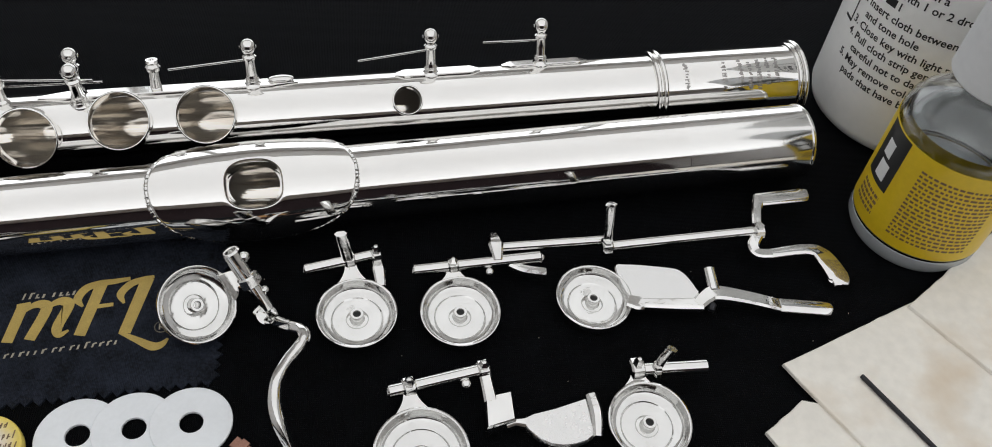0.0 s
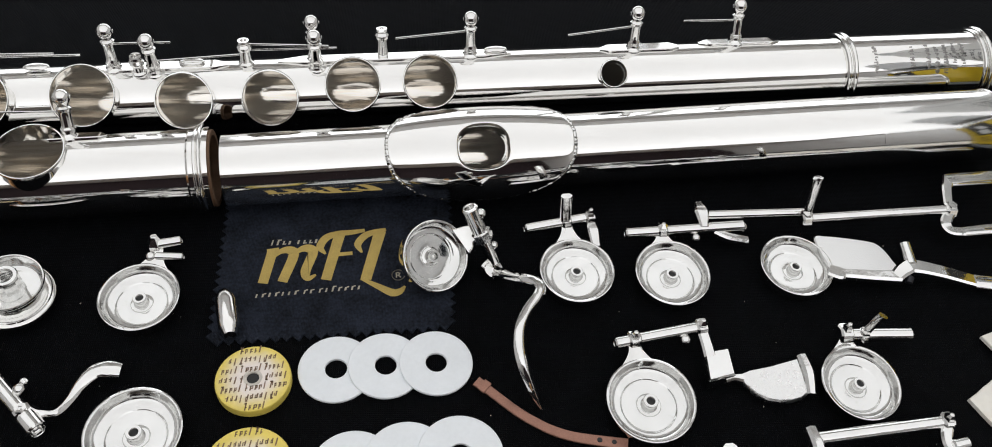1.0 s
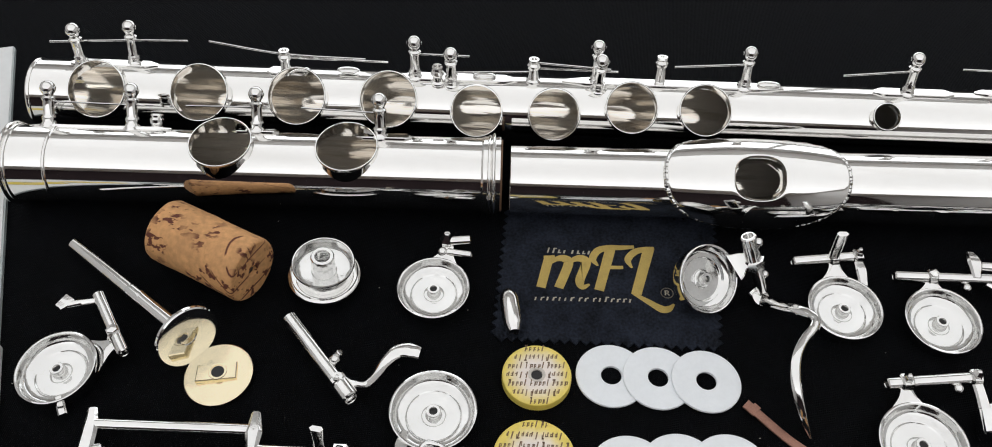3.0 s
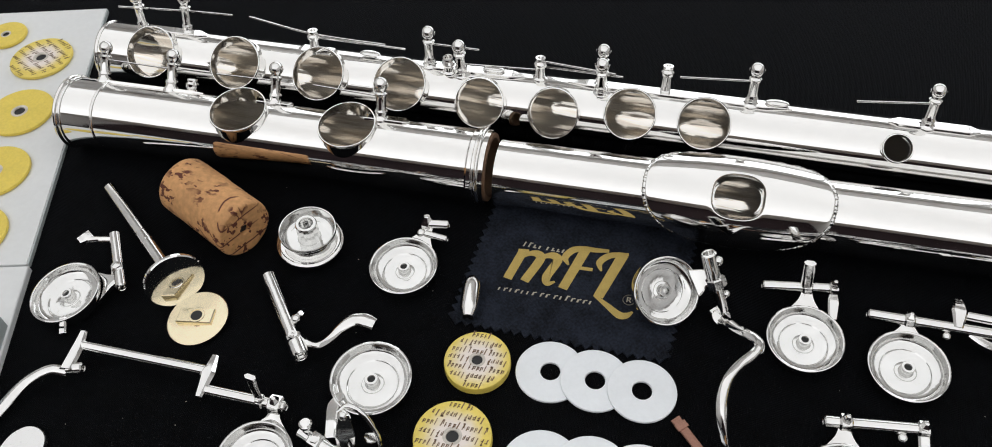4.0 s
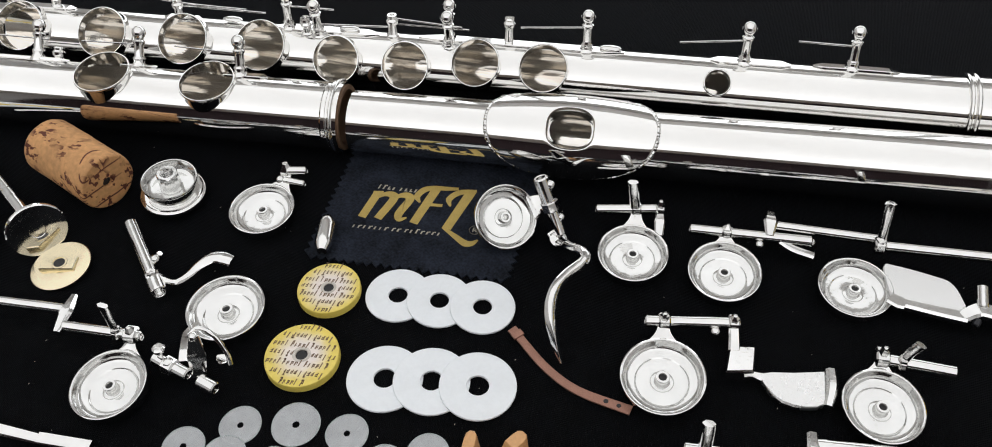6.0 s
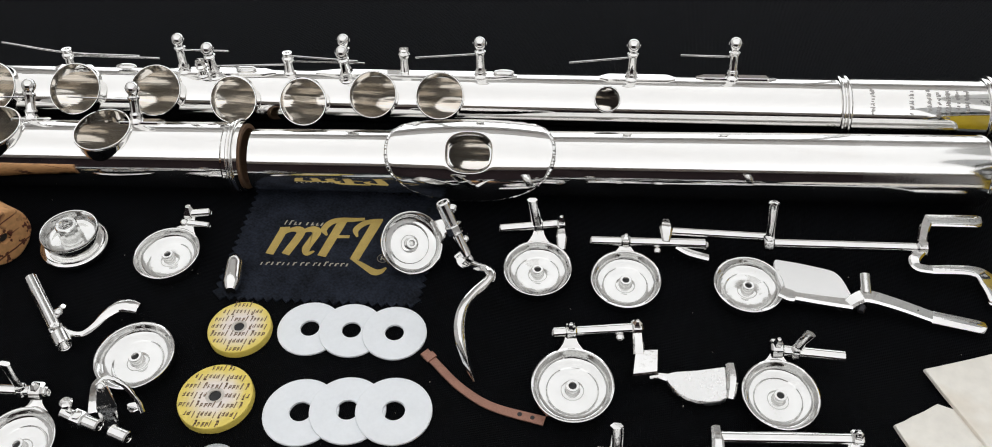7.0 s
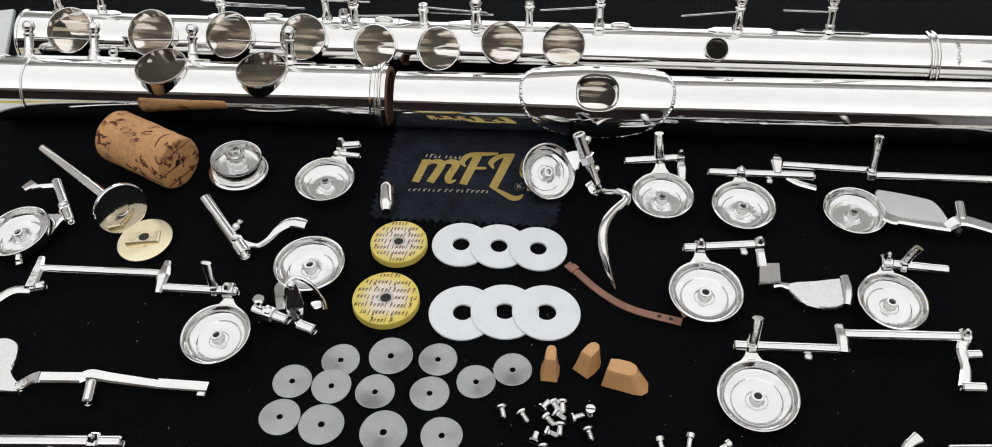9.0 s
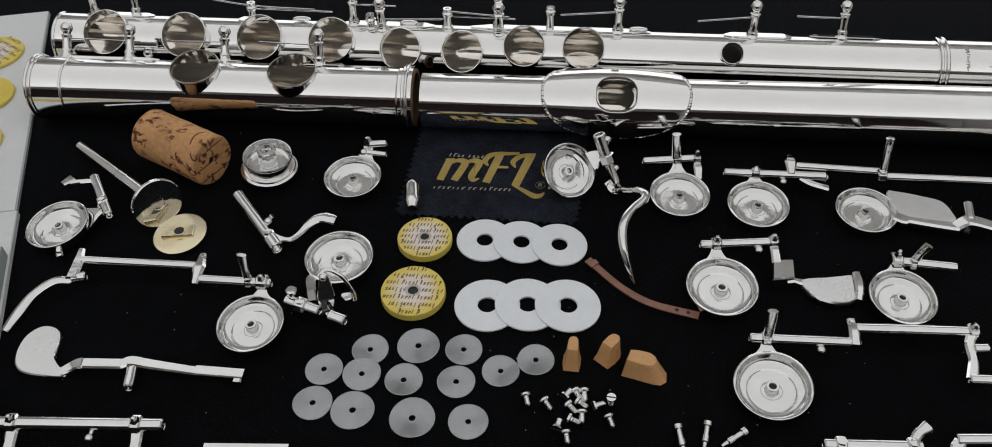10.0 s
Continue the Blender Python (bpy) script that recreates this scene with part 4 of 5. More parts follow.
arm([(49.8, 29.6, 3.2), (52.2, 27.6, 2.4), (55.0, 23.6, 6.4), (57.8, 20.0, 10.2), (60.4, 17.6, 12.0), (61.2, 15.8, 12.2), (60.4, 13.6, 12.0), (58.2, 10.4, 11.8), (56.4, 6.2, 11.6), (56.0, 2.0, 10.6), (56.8, -1.6, 8.6), (58.6, -4.8, 5.2), (60.6, -7.4, 1.2)],
    [3.0, 3.2, 3.0, 2.6, 2.3, 2.4, 2.5, 2.5, 2.6, 2.7, 2.6, 2.0, 0.7], [1.2, 1.1, 1.1, 1.4, 2.0, 2.2, 2.2, 2.2, 1.4], k, "tail_lever", up=(0.25, -0.5, 0.85))
part("foot", lathe([(0, 0), (2.2, 0), (2.4, 0.4), (2.4, 1.3), (1.9, 1.6), (0, 1.6)], (51.6, 28.6, 1.4), (0.3, -0.2, 0.9), 24), WORN, k, sharp=40)

# five keys in the row below the head joint
k = key("flute_key", 71.8, 28.2, KEYLABEL + "straight tube and upright tab")
cup(71.4, 27.1, 9.2, 4, 0, k)
saddle_arm(71.4, 27.1, 9.0, 70.0, 40.0, 4.8, k)
tube_part((59.6, 38.4, 5), (75.8, 42.4, 5), k, 1.4)
collar((69.8, 40.8, 5), k, (0.97, 0.24, 0), 1.9, 2.4, 0.3)
arm([(69.6, 40.4, 5.4), (69.0, 39.6, 11.0), (68.4, 38.8, 16.8)], [2.6, 2.6, 2.7], [1.3], k, "tab", up=(0, -1, 0.2))
collar((75.8, 42.2, 5), k, (0.97, 0.24, 0), 2.1, 2.4, 1.6)
arm([(76.0, 41.0, 4.6), (76.4, 38.0, 4.6), (76.8, 34.2, 3.6)], [2.2, 2.8, 2.2], [1.6], k, "foot")

k = key("flute_key", 115, 38, "silver flute key on a long jointed rod with forked ends")
cup(94.1, 26.6, 9.3, 5, 0, k)
saddle_arm(94.1, 26.6, 9.1, 93.2, 37.8, 4.8, k)
tube_part((84.0, 37.4, 5), (114.0, 40.3, 5), k, 1.4)
collar((93.2, 38.4, 5), k, (1, 0.1, 0), 1.9, 2.4, 1.2)
knob(101.6, 36.8, 4.2, k)
arm([(103.2, 46.0, 6.2), (103.4, 42.6, 6.8), (103.6, 38.8, 5.8)], [2.2, 3.6, 2.0], [1.8, 2.4, 1.8], k, "bridge")
arm([(106.4, 38.8, 4.2), (110, 37.6, 3.6), (114.8, 37.4, 2.6)], [1.8, 2.2, 2.2], [2.2], k, "foot")
part("lug", ball((113.8, 40.2, 4.6), 1.3), WORN, k)
tube_part((104.0, 42.6, 6), (130.0, 44.0, 6), k, 1.25)
arm([(130.0, 42.4, 6.2), (129.6, 42.6, 12.0), (128.9, 43.0, 18.6), (128.8, 43.2, 19.4)], [2.4, 2.0, 2.3, 2.7], [1.5], k, "tab", up=(0, -1, 0.2))
collar((129.8, 42.0, 6), k, (1, 0.1, 0), 2.1, 2.6, 0.6)
tube_part((129.0, 41.8, 6), (168.0, 45.5, 6), k, 1.35)
collar((168.2, 45.4, 6), k, (1, 0.1, 0), 2.2, 2.8, 0.6)
arm([(168.4, 46.4, 6), (170.0, 52.4, 6.4), (171.6, 56.0, 6.6)], [2.4, 2.6, 3.0], [1.6], k)
arm([(170.8, 55.2, 6.6), (183.0, 56.8, 6.3), (184.8, 57.0, 6.2)], [4.2, 4.4, 3.0], [1.6], k, "touch_lever")
arm([(168.2, 44.6, 5.8), (166.0, 41.4, 5.6), (166.6, 39.2, 5.2), (170.0, 38.9, 5.0)], [2.8, 2.8, 2.6], [1.8], k)
arm([(169.4, 39.2, 5.0), (179.6, 40.2, 5.0), (183.4, 38.2, 4.4), (186.0, 33.4, 2.8), (186.0, 30.8, 2.2)], [2.8, 3.2, 5.0, 5.6, 3.6], [1.6, 1.4, 1.4], k, "touch_lever")
part("rest", rod((184.2, 32.6, 0), (184.2, 32.6, 2.6), 0.9), WORN, k)

k = key("flute_key", 150, 28, "silver flute key with cup, flat plate and drilled lever")
cup(124.8, 29.1, 9.12, 3, 0, k)
part("touch_plate", slab(rounded_outline([(131.0, 36.4), (134.0, 37.4), (144.0, 36.2), (147.2, 34.6), (149.2, 30.6), (149.8, 26.6), (143.0, 26.0), (133.8, 27.0)]), 3.0, 4.2, 0.3, warp=lambda x, y: 0.075 * (y - 28)), PLATE, k, sharp=40)
arm([(132.6, 27.6, 3.6), (134.6, 26.6, 3.8), (136.0, 26.2, 3.8)], [3.4, 3.8, 3.0], [2.0], k, "cup_arm")
arm([(134.0, 26.8, 3.6), (142.0, 26.2, 3.6), (149.6, 25.8, 3.7)], [2.4, 2.8, 3.2], [2.3], k)
arm([(148.6, 25.8, 3.6), (150.8, 27.4, 4.3), (153.4, 28.2, 4.6), (160.0, 27.2, 4.0), (169.0, 25.2, 2.8)], [3.2, 3.8, 4.0, 3.6, 3.4], [2.6, 2.4, 2.0, 1.8], k)
arm([(168.4, 25.4, 3.0), (179.2, 24.3, 2.5), (181.0, 24.1, 2.3)], [4.0, 4.0, 2.2], [2.0], k, "touch_lever")
tube_part((153.0, 28.4, 4.6), (153.2, 35.0, 5.0), k, 1.55, 0.5, "stub_tube")
# dark plugs stand for the shade in the lever's drilled holes
part("hole_shade_plug", rod((152.2, 25.9, 4.0), (151.4, 24.2, 3.4), 0.9), DARKMETAL, k)
for hx, hy in ((161.4, 26.8), (164.8, 26.1)):
    part("hole_shade_plug", rod((hx, hy, 3.0), (hx, hy, 4.72 if hx < 163 else 4.3), 0.55), DARKMETAL, k)

k = key("flute_key", 95, 0, "silver flute key with cup, square block and spoon-shaped end")
cup(83.9, -6.9, 10.0, 5, 0, k)
saddle_arm(83.9, -6.9, 9.7, 82.0, 6.4, 4.8, k, 9)
tube_part((77.6, 6.2, 5), (97.2, 10.4, 5), k, 1.4)
collar((82.0, 7.2, 5), k, (0.98, 0.2, 0), 2.0, 2.8, 1.6)
knob(93.8, 7.6, 4.2, k, 1.25)
collar((97.6, 10.4, 5), k, (0.98, 0.2, 0), 2.1, 2.6, 1.5)
arm([(97.8, 9.8, 4.8), (98.2, 6.4, 4.6), (98.6, 3.4, 4.0)], [2.6, 2.6, 2.8], [1.8], k)
part("square_block", slab([(97.4, 4.4), (103.1, 5.4), (103.3, -1.4), (97.2, -3.0)], 0.6, 4.8, 0.5), WORN, k, sharp=25)
arm([(101.4, -1.6, 2.6), (103.2, -1.2, 2.8), (105.2, -1.2, 2.6)], [1.6, 1.5, 2.2], [1.8], k)
part("spoon", slab([(104.2, -0.4), (107.0, 0.8), (112.0, 1.9), (118.8, 3.6), (119.2, 0.0), (119.4, -4.6), (117.8, -5.8), (115.4, -6.5), (112.6, -6.7), (110.0, -6.2), (107.6, -4.8), (105.6, -2.6)], 1.6, 2.8, 0.4, warp=lambda x, y: 0.07 * (y + 2) + 0.012 * (x - 112)), PLATE, k, sharp=40)
arm([(120.0, 4.4, 2.4), (120.4, 0.0, 2.6), (119.8, -5.2, 2.2)], [2.4, 2.6, 2.0], [2.6], k, "rolled_edge")

k = key("flute_key", 133, 2, KEYLABEL + "faceted post and short rod")
cup(130.7, -2.8, 9.15, 6, 2, k)
saddle_arm(130.7, -2.8, 8.9, 130.2, 8.0, 5.4, k)
collar((130.2, 8.8, 5.2), k, (1, 0.1, 0), 2.4, 3.0, 2.2)
tube_part((131.0, 8.6, 5), (146.0, 8.8, 5), k, 1.5)
collar((134.6, 8.4, 5), k, (1, 0.05, 0), 1.9, 1.8, 0.3)
arm([(134.8, 8.4, 5.6), (135.2, 8.6, 9.0), (136.6, 9.0, 12.2)], [2.2, 2.4, 2.7], [1.5], k, "tab", up=(0, -1, 0.2))

k = key("flute_key", 118, -25, "silver flute key with a large cup and two stepped hinge rods")
cup(96.4, -36.9, 9.9, 5, -3, k)
saddle_arm(96.4, -36.9, 9.6, 94.8, -24.8, 4.8, k, 9.5)
tube_part((90.6, -24.2, 5), (116.2, -21.4, 5), k, 1.4)
collar((94.8, -23.8, 5), k, (1, 0.1, 0), 1.9, 2.6, 0.3)
arm([(94.9, -24.0, 5.6), (94.7, -23.8, 11.0), (94.3, -23.6, 16.0)], [2.5, 2.5, 2.7], [1.5], k, "tab", up=(0, -1, 0.2))
knob(108.4, -24.4, 4.2, k, 1.25)
arm([(116.2, -14.6, 5), (116.4, -18.5, 5.6), (116.6, -22.6, 5)], [2.4, 2.6, 3.0], [2.6], k, "bridge")
part("pivot", rod((116.0, -21.4, 4.6), (118.4, -21.2, 4.6), 0.9), WORN, k)
tube_part((116.4, -16.8, 5), (146.0, -13.0, 5), k, 1.5)
collar((146.0, -13.0, 5), k, (1, 0.1, 0), 2.2, 2.6, 1.6)
arm([(146.0, -13.6, 5), (144.6, -17.4, 4.8), (144.8, -22.0, 4.6), (143.6, -27.8, 4.4)], [2.6, 2.4, 2.4, 2.8], [2.0], k)
part("pivot", rod((145.2, -18.6, 5.2), (149.0, -17.8, 5.2), 1.3), WORN, k)
tube_part((143.0, -27.6, 4.4), (148.6, -26.9, 4.4), k, 1.4)

# keys at the near corner, mostly out of view
k = key("flute_key", 118, -52, "silver flute hinge tube with an upright tab on black cloth")
tube_part((106.8, -52.2, 5), (129.0, -49.0, 5), k, 1.5)
collar((110.6, -51.6, 5), k, (1, 0.15, 0), 2.0, 2.6, 0.6)
collar((126.6, -49.4, 5), k, (1, 0.15, 0), 2.2, 2.6, 1.0)
arm([(126.6, -49.2, 5.4), (128.0, -46.6, 7.0), (130.0, -44.8, 7.6)], [2.4, 2.4, 3.2], [1.6], k, "tab")
arm([(110.6, -52, 4.4), (110.2, -58, 3.0), (110.0, -62, 1.6)], [3.0], [1.8], k)
k = key("flute_key", 146, -45, "silver flute hinge tube with a curved end on black cloth")
tube_part((137.2, -45.2, 4), (158, -41.6, 4), k, 1.6)
arm([(138.2, -45.4, 4), (137.0, -48, 3.2), (138.0, -53, 1.4)], [2.8], [1.8], k)

# ==== small parts laid out on the cloth
def swatch():
    """Square of dark cloth with pinked edges."""
    corners = [V(-12.0, 49.4, 0), V(-10.4, 9.4, 0), V(41.8, 13.8, 0), V(41.0, 52.6, 0)]
    out = []
    for i in range(4):
        a, b = corners[i], corners[(i + 1) % 4]
        d = (b - a)
        n = int(d.length / 2.4)
        nv = V(d.y, -d.x, 0).normalized()
        for k in range(n):
            out.append(a + d * (k / n))
            out.append(a + d * ((k + 0.5) / n) + nv * 1.35)
    rnd = random.Random(2)
    poly = [(p.x + rnd.uniform(-0.12, 0.12), p.y + rnd.uniform(-0.12, 0.12)) for p in out]
    return slab(poly, 0.05, 0.55, 0.1)


sw = thing("cloth_swatch", 15, 31, 0, "square dark cloth swatch with pinked edges and a gold printed emblem", "cloth swatch")
part("fabric", swatch(), SWATCH, sw)
E1, E2 = V(math.cos(radians(8.5)), math.sin(radians(8.5)), 0), V(-math.sin(radians(8.5)), math.cos(radians(8.5)), 0)


def on_swatch(u, v):
    p = V(-1.6, 24.2, 0) + E1 * u + E2 * v
    return (p.x, p.y)


def bar(u0, v0, u1, v1, w):
    d = V(u1 - u0, v1 - v0, 0).normalized()
    n = V(-d.y, d.x, 0) * w / 2
    return [on_swatch(u0 - n.x, v0 - n.y), on_swatch(u1 - n.x, v1 - n.y), on_swatch(u1 + n.x, v1 + n.y), on_swatch(u0 + n.x, v0 + n.y)]


def stroke(pts, widths, steps=8):
    """A pen stroke of changing width through points on the swatch, as one closed outline."""
    path = smooth_path([V(*p, 0) for p in pts], steps)
    n = len(path)
    one, two = [], []
    for i, p in enumerate(path):
        d = (path[min(i + 1, n - 1)] - path[max(i - 1, 0)]).normalized()
        h = float(np.interp(i / (n - 1), np.linspace(0, 1, len(widths)), widths)) / 2
        one.append(on_swatch(p.x - d.y * h, p.y + d.x * h))
        two.append(on_swatch(p.x + d.y * h, p.y - d.x * h))
    return [one + two[::-1]]


PEN = [([(3.0, 10.3), (0.4, 0.7)], [2.4, 2.3]), ([(1.6, 10.1), (4.4, 10.2)], [0.9, 1.0]),
       ([(3.2, 8.2), (4.9, 9.5), (6.8, 9.6), (7.7, 7.9), (4.8, 0.5)], [0.7, 1.5, 2.3, 2.4, 2.3]),
       ([(7.6, 8.0), (9.2, 9.3), (11.0, 9.6), (12.2, 8.2), (10.2, 2.8), (10.7, 0.7), (12.5, 1.5)], [0.7, 1.5, 2.3, 2.4, 2.3, 1.6, 0.5]),
       ([(18.9, 13.0), (14.7, -0.3)], [2.6, 2.4]), ([(24.9, 13.3), (21.5, 13.1), (18.4, 13.1), (15.6, 12.2), (14.0, 9.6), (15.1, 7.3)], [1.0, 1.5, 1.7, 2.0, 1.9, 0.5]),
       ([(16.2, 6.8), (21.4, 6.7)], [1.1, 1.0]),
       ([(28.6, 12.6), (23.8, -1.4)], [2.8, 2.5]), ([(30.0, 12.9), (27.4, 12.5), (24.8, 11.6), (22.9, 9.2), (23.6, 6.6)], [0.9, 1.6, 1.9, 1.8, 0.5]),
       ([(22.7, -1.0), (26.4, -3.8), (29.4, -6.0), (31.2, -5.9), (32.6, -4.6)], [0.7, 1.5, 2.1, 1.7, 0.5])]
for n, (pts, widths) in enumerate(PEN):
    part("emblem_shape", flat(stroke(pts, widths), 0.56 + 0.012 * (n % 4)), GOLDINK, sw)
ringp = []
for a in range(0, 360, 20):
    t0, t1 = radians(a), radians(a + 20)
    ringp.append([on_swatch(31.4 + q * math.cos(t), -1.2 + q * math.sin(t)) for q, t in ((1.6, t0), (1.6, t1), (1.38, t1), (1.38, t0))])
part("mark", flat(ringp + [bar(30.9, -1.9, 31.0, -0.4, 0.3), bar(31.0, -0.5, 31.7, -0.6, 0.3), bar(31.8, -0.6, 31.6, -1.2, 0.3), bar(31.1, -1.25, 31.6, -1.2, 0.25), bar(31.4, -1.3, 31.9, -1.95, 0.3)], 0.56), GREYINK, sw, "small ringed print mark")
rnd = random.Random(4)
lines = []
for u0, u1, v0, v1, tall, gaps in ((-1.4, 22.8, -2.4, -3.3, 1.5, (7, 9)), (2.5, 13.8, 12.4, 11.7, 1.6, (4,))):
    u, k = u0, 0
    while u < u1:
        w = rnd.uniform(0.32, 0.5)
        v = v0 + (v1 - v0) * (u - u0) / (u1 - u0)
        h = tall * rnd.choice((0.62, 0.66, 0.7, 1.0))
        lines.append([on_swatch(u + a, v - tall / 2 + b) for a, b in ((0, 0), (w, 0), (w + 0.3 * h, h), (0.3 * h, h))])
        if rnd.random() < 0.7:
            b = rnd.choice((0, 0.8)) * h
            lines.append([on_swatch(u + 0.3 * b + a, v - tall / 2 + b + c) for a, c in ((w, 0), (w + 0.45, 0), (w + 0.52, 0.3), (w + 0.06, 0.3))])
        k += 1
        u += w + (1.6 if k in gaps else (0.95 if tall > 1.55 else 1.05))
for s in lines:
    part("printed_bar", flat([s], 0.56), GREYINK, sw)


def washer_ring(x, y, r, z, tx=0, ty=0, hole=0.29):
    t = thing("pad_washer", x, y, z, "flat white plastic ring washer with a round hole", "washer", "white ring washers")
    bm = lathe([(hole * r, 0), (r - 0.1, 0), (r, 0.1), (r, 0.5), (r - 0.12, 0.62), (hole * r + 0.08, 0.62), (hole * r, 0.52)], (x, y, z), (0, 0, 1), 72, closed=True)
    part("disc", turned(bm, tilt_about(x, y, z, tx, ty)), WHITE, t)


washer_ring(17.1, 2.5, 8.15, 0.02)
washer_ring(27.7, 3.2, 8.1, 0.36, 0, 2.4)
washer_ring(38.6, 3.8, 8.0, 0.48, 0, 3.1)
washer_ring(22.2, -21.0, 8.9, 0.02)
washer_ring(33.0, -19.2, 8.9, 0.36, 0, 2.2)
washer_ring(43.7, -17.9, 8.9, 0.48, 0, 2.9)


def print_rows(x, y, z, r, hole, turn, seed):
    """Rows of short slanted strokes standing for the printed word, every other row upside down."""
    rnd = random.Random(seed)
    c, s = math.cos(radians(turn)), math.sin(radians(turn))
    polys = []
    rows = 7
    for k in range(rows):
        v = -r + 2 * r * (k + 0.5) / rows
        flip = -1 if k % 2 else 1
        u = -r + rnd.uniform(0, 2)
        letters = 0
        while u < r:
            w = rnd.uniform(0.74, 0.92)
            if math.hypot(u + w, v) < r - 0.5 and math.hypot(u, v) < r - 0.5 and math.hypot(u + w / 2, v) > hole:
                wide = rnd.uniform(0.75, 1.1)
                tall = 1.7 if letters % 5 in (0, 4) else 1.1
                low, sl = -0.7, 0.24
                strokes = [[(0, low), (0.27, low), (0.27 + sl * tall, low + tall), (sl * tall, low + tall)]]
                if letters % 5 != 4:
                    strokes.append([(0.1, low + tall * 0.82), (w * 0.85, low + tall * 0.8), (w * 0.9, low + tall), (0.25, low + tall)])
                    strokes.append([(w * 0.62, low + tall * 0.35), (w * 0.82, low + tall * 0.35), (w * 0.95, low + tall), (w * 0.75, low + tall)])
                    strokes.append([(0.15, low + tall * 0.3), (w * 0.8, low + tall * 0.3), (w * 0.85, low + tall * 0.46), (0.2, low + tall * 0.46)])
                for q in [strokes[0]] + [q for q in strokes[1:] if rnd.random() < 0.72]:
                    polys.append([(x + c * (u + a) - s * (v + b) * 1, y + s * (u + a) + c * (v + b)) for a, b in ((p[0] * wide if flip > 0 else w - p[0] * wide, p[1] * flip) for p in q)])
            letters += 1
            u += w + (0.5 if letters % 5 == 0 else 0.1)
    return flat(polys, z, 0.03)


def felt_pad(x, y, r, thick, z, turn, seed, group, printed=True, tone=None):
    lab = "round yellow key pad printed with small dark lettering" if printed else "plain round yellow key pad with a small centre hole"
    t = thing("key_pad", x, y, z, lab, "key pad", group)
    bm = lathe([(0.17 * r, 0), (r - 0.35, 0), (r, 0.4), (r, thick - 0.55), (r - 0.15, thick - 0.15), (r - 0.5, thick), (0.24 * r, thick), (0.22 * r, thick - 0.15), (0.17 * r, thick - 0.3)], (x, y, z), (0, 0, 1), 64, closed=True)
    part("skin", bm, YELLOW if printed else YELLOWPAD, t)
    if printed:
        part("lettering", print_rows(x, y, z + thick + 0.025, r, 0.27 * r, turn, seed), INK, t, "rows of small printed marks")
    part("centre_ring", lathe([(0.16 * r, -0.3), (0.25 * r, 0), (0.25 * r, 0.06), (0.17 * r, 0.03)], (x, y, z + thick - 0.02), (0, 0, 1), 32, closed=True), FELT, t, "grey centre ring")
    part("core", lathe([(0, 0), (0.168 * r, 0), (0.168 * r, 0.1), (0, 0.1)], (x, y, z + thick - 0.5), (0, 0, 1), 24), BLACKINK, t)


felt_pad(0.2, -0.9, 7.9, 2.6, 0, 8, 11, "yellow pads on the cloth")
felt_pad(1.7, -20.9, 8.85, 2.6, 0, 6, 12, "yellow pads on the cloth")


def film_disc(x, y, r, z=0.0, tx=0, ty=0, slit=0):
    t = thing("shim_disc", x, y, z, "thin grey translucent shim disc with a small hole", "shim disc", "grey shim discs")
    bm = lathe([(0.15 * r, 0), (r, 0), (r, 0.10), (r - 0.12, 0.16), (0.28 * r, 0.16), (0.2 * r, 0.20), (0.15 * r, 0.20)], (0, 0, 0), (0, 0, 1), 56, closed=True)
    rnd = random.Random(int(x * 10 + y * 7))
    bend, way = rnd.uniform(0.15, 0.5), rnd.uniform(0, 3.1)
    for v in bm.verts:
        v.co.z += bend * ((v.co.x * math.cos(way) + v.co.y * math.sin(way)) / r) ** 2
    m = Matrix.Translation((x, y, z)) @ pose(0, 0, 0, tx, ty, 0)
    part("disc", turned(bm, m), GREY, t, sharp=60)
    # paler ring puts the light refracted at the film's edge into colour
    edge = lathe([(r - 0.16, 0.10), (r + 0.02, 0.06), (r + 0.02, 0.14), (r - 0.16, 0.19)], (0, 0, 0), (0, 0, 1), 56, closed=True)
    for v in edge.verts:
        v.co.z += bend * ((v.co.x * math.cos(way) + v.co.y * math.sin(way)) / r) ** 2
    part("edge", turned(edge, m), CARDGREY, t, "pale ring painted for light refracted at the edge")
    if slit:
        c, s = math.cos(radians(slit)), math.sin(radians(slit))
        for a, b in ((0.48, 0.66), (0.72, 0.93)):
            part("slit", turned(strap([(a * r * c, a * r * s, 0.17), (b * r * c, b * r * s, 0.17)], [0.18], [0.05]), m), CARDGREY, t, "short pale radial cut")


for x, y, r, z, tx, ty in ((-15.1, -48.2, 4.8, 0, 0, 0), (-5.1, -40.3, 4.75, 0, 0, 0), (-5.1, -48.1, 4.85, 0.2, 2.2, 0), (7.0, -37.1, 5.5, 0, 0, 0), (5.8, -48.0, 4.8, 0, 0, 0), (18.9, -36.3, 4.8, 0, 0, 0),
                         (19.0, -46.3, 4.8, 0, 0, 0), (29.5, -41.3, 4.75, 0.0, 0, 0), (37.8, -36.5, 4.75, 0.1, 0, -1), (-14.8, -58.3, 4.9, 0, 0, 0), (-4.4, -58.7, 5.4, 0, 0, 0), (10.6, -58.4, 5.6, 0, 0, 0), (24.3, -57.1, 4.9, 0, 0, 0)):
    film_disc(x, y, r, z, tx, ty, 40 if x > 15 and y > -50 else 0)


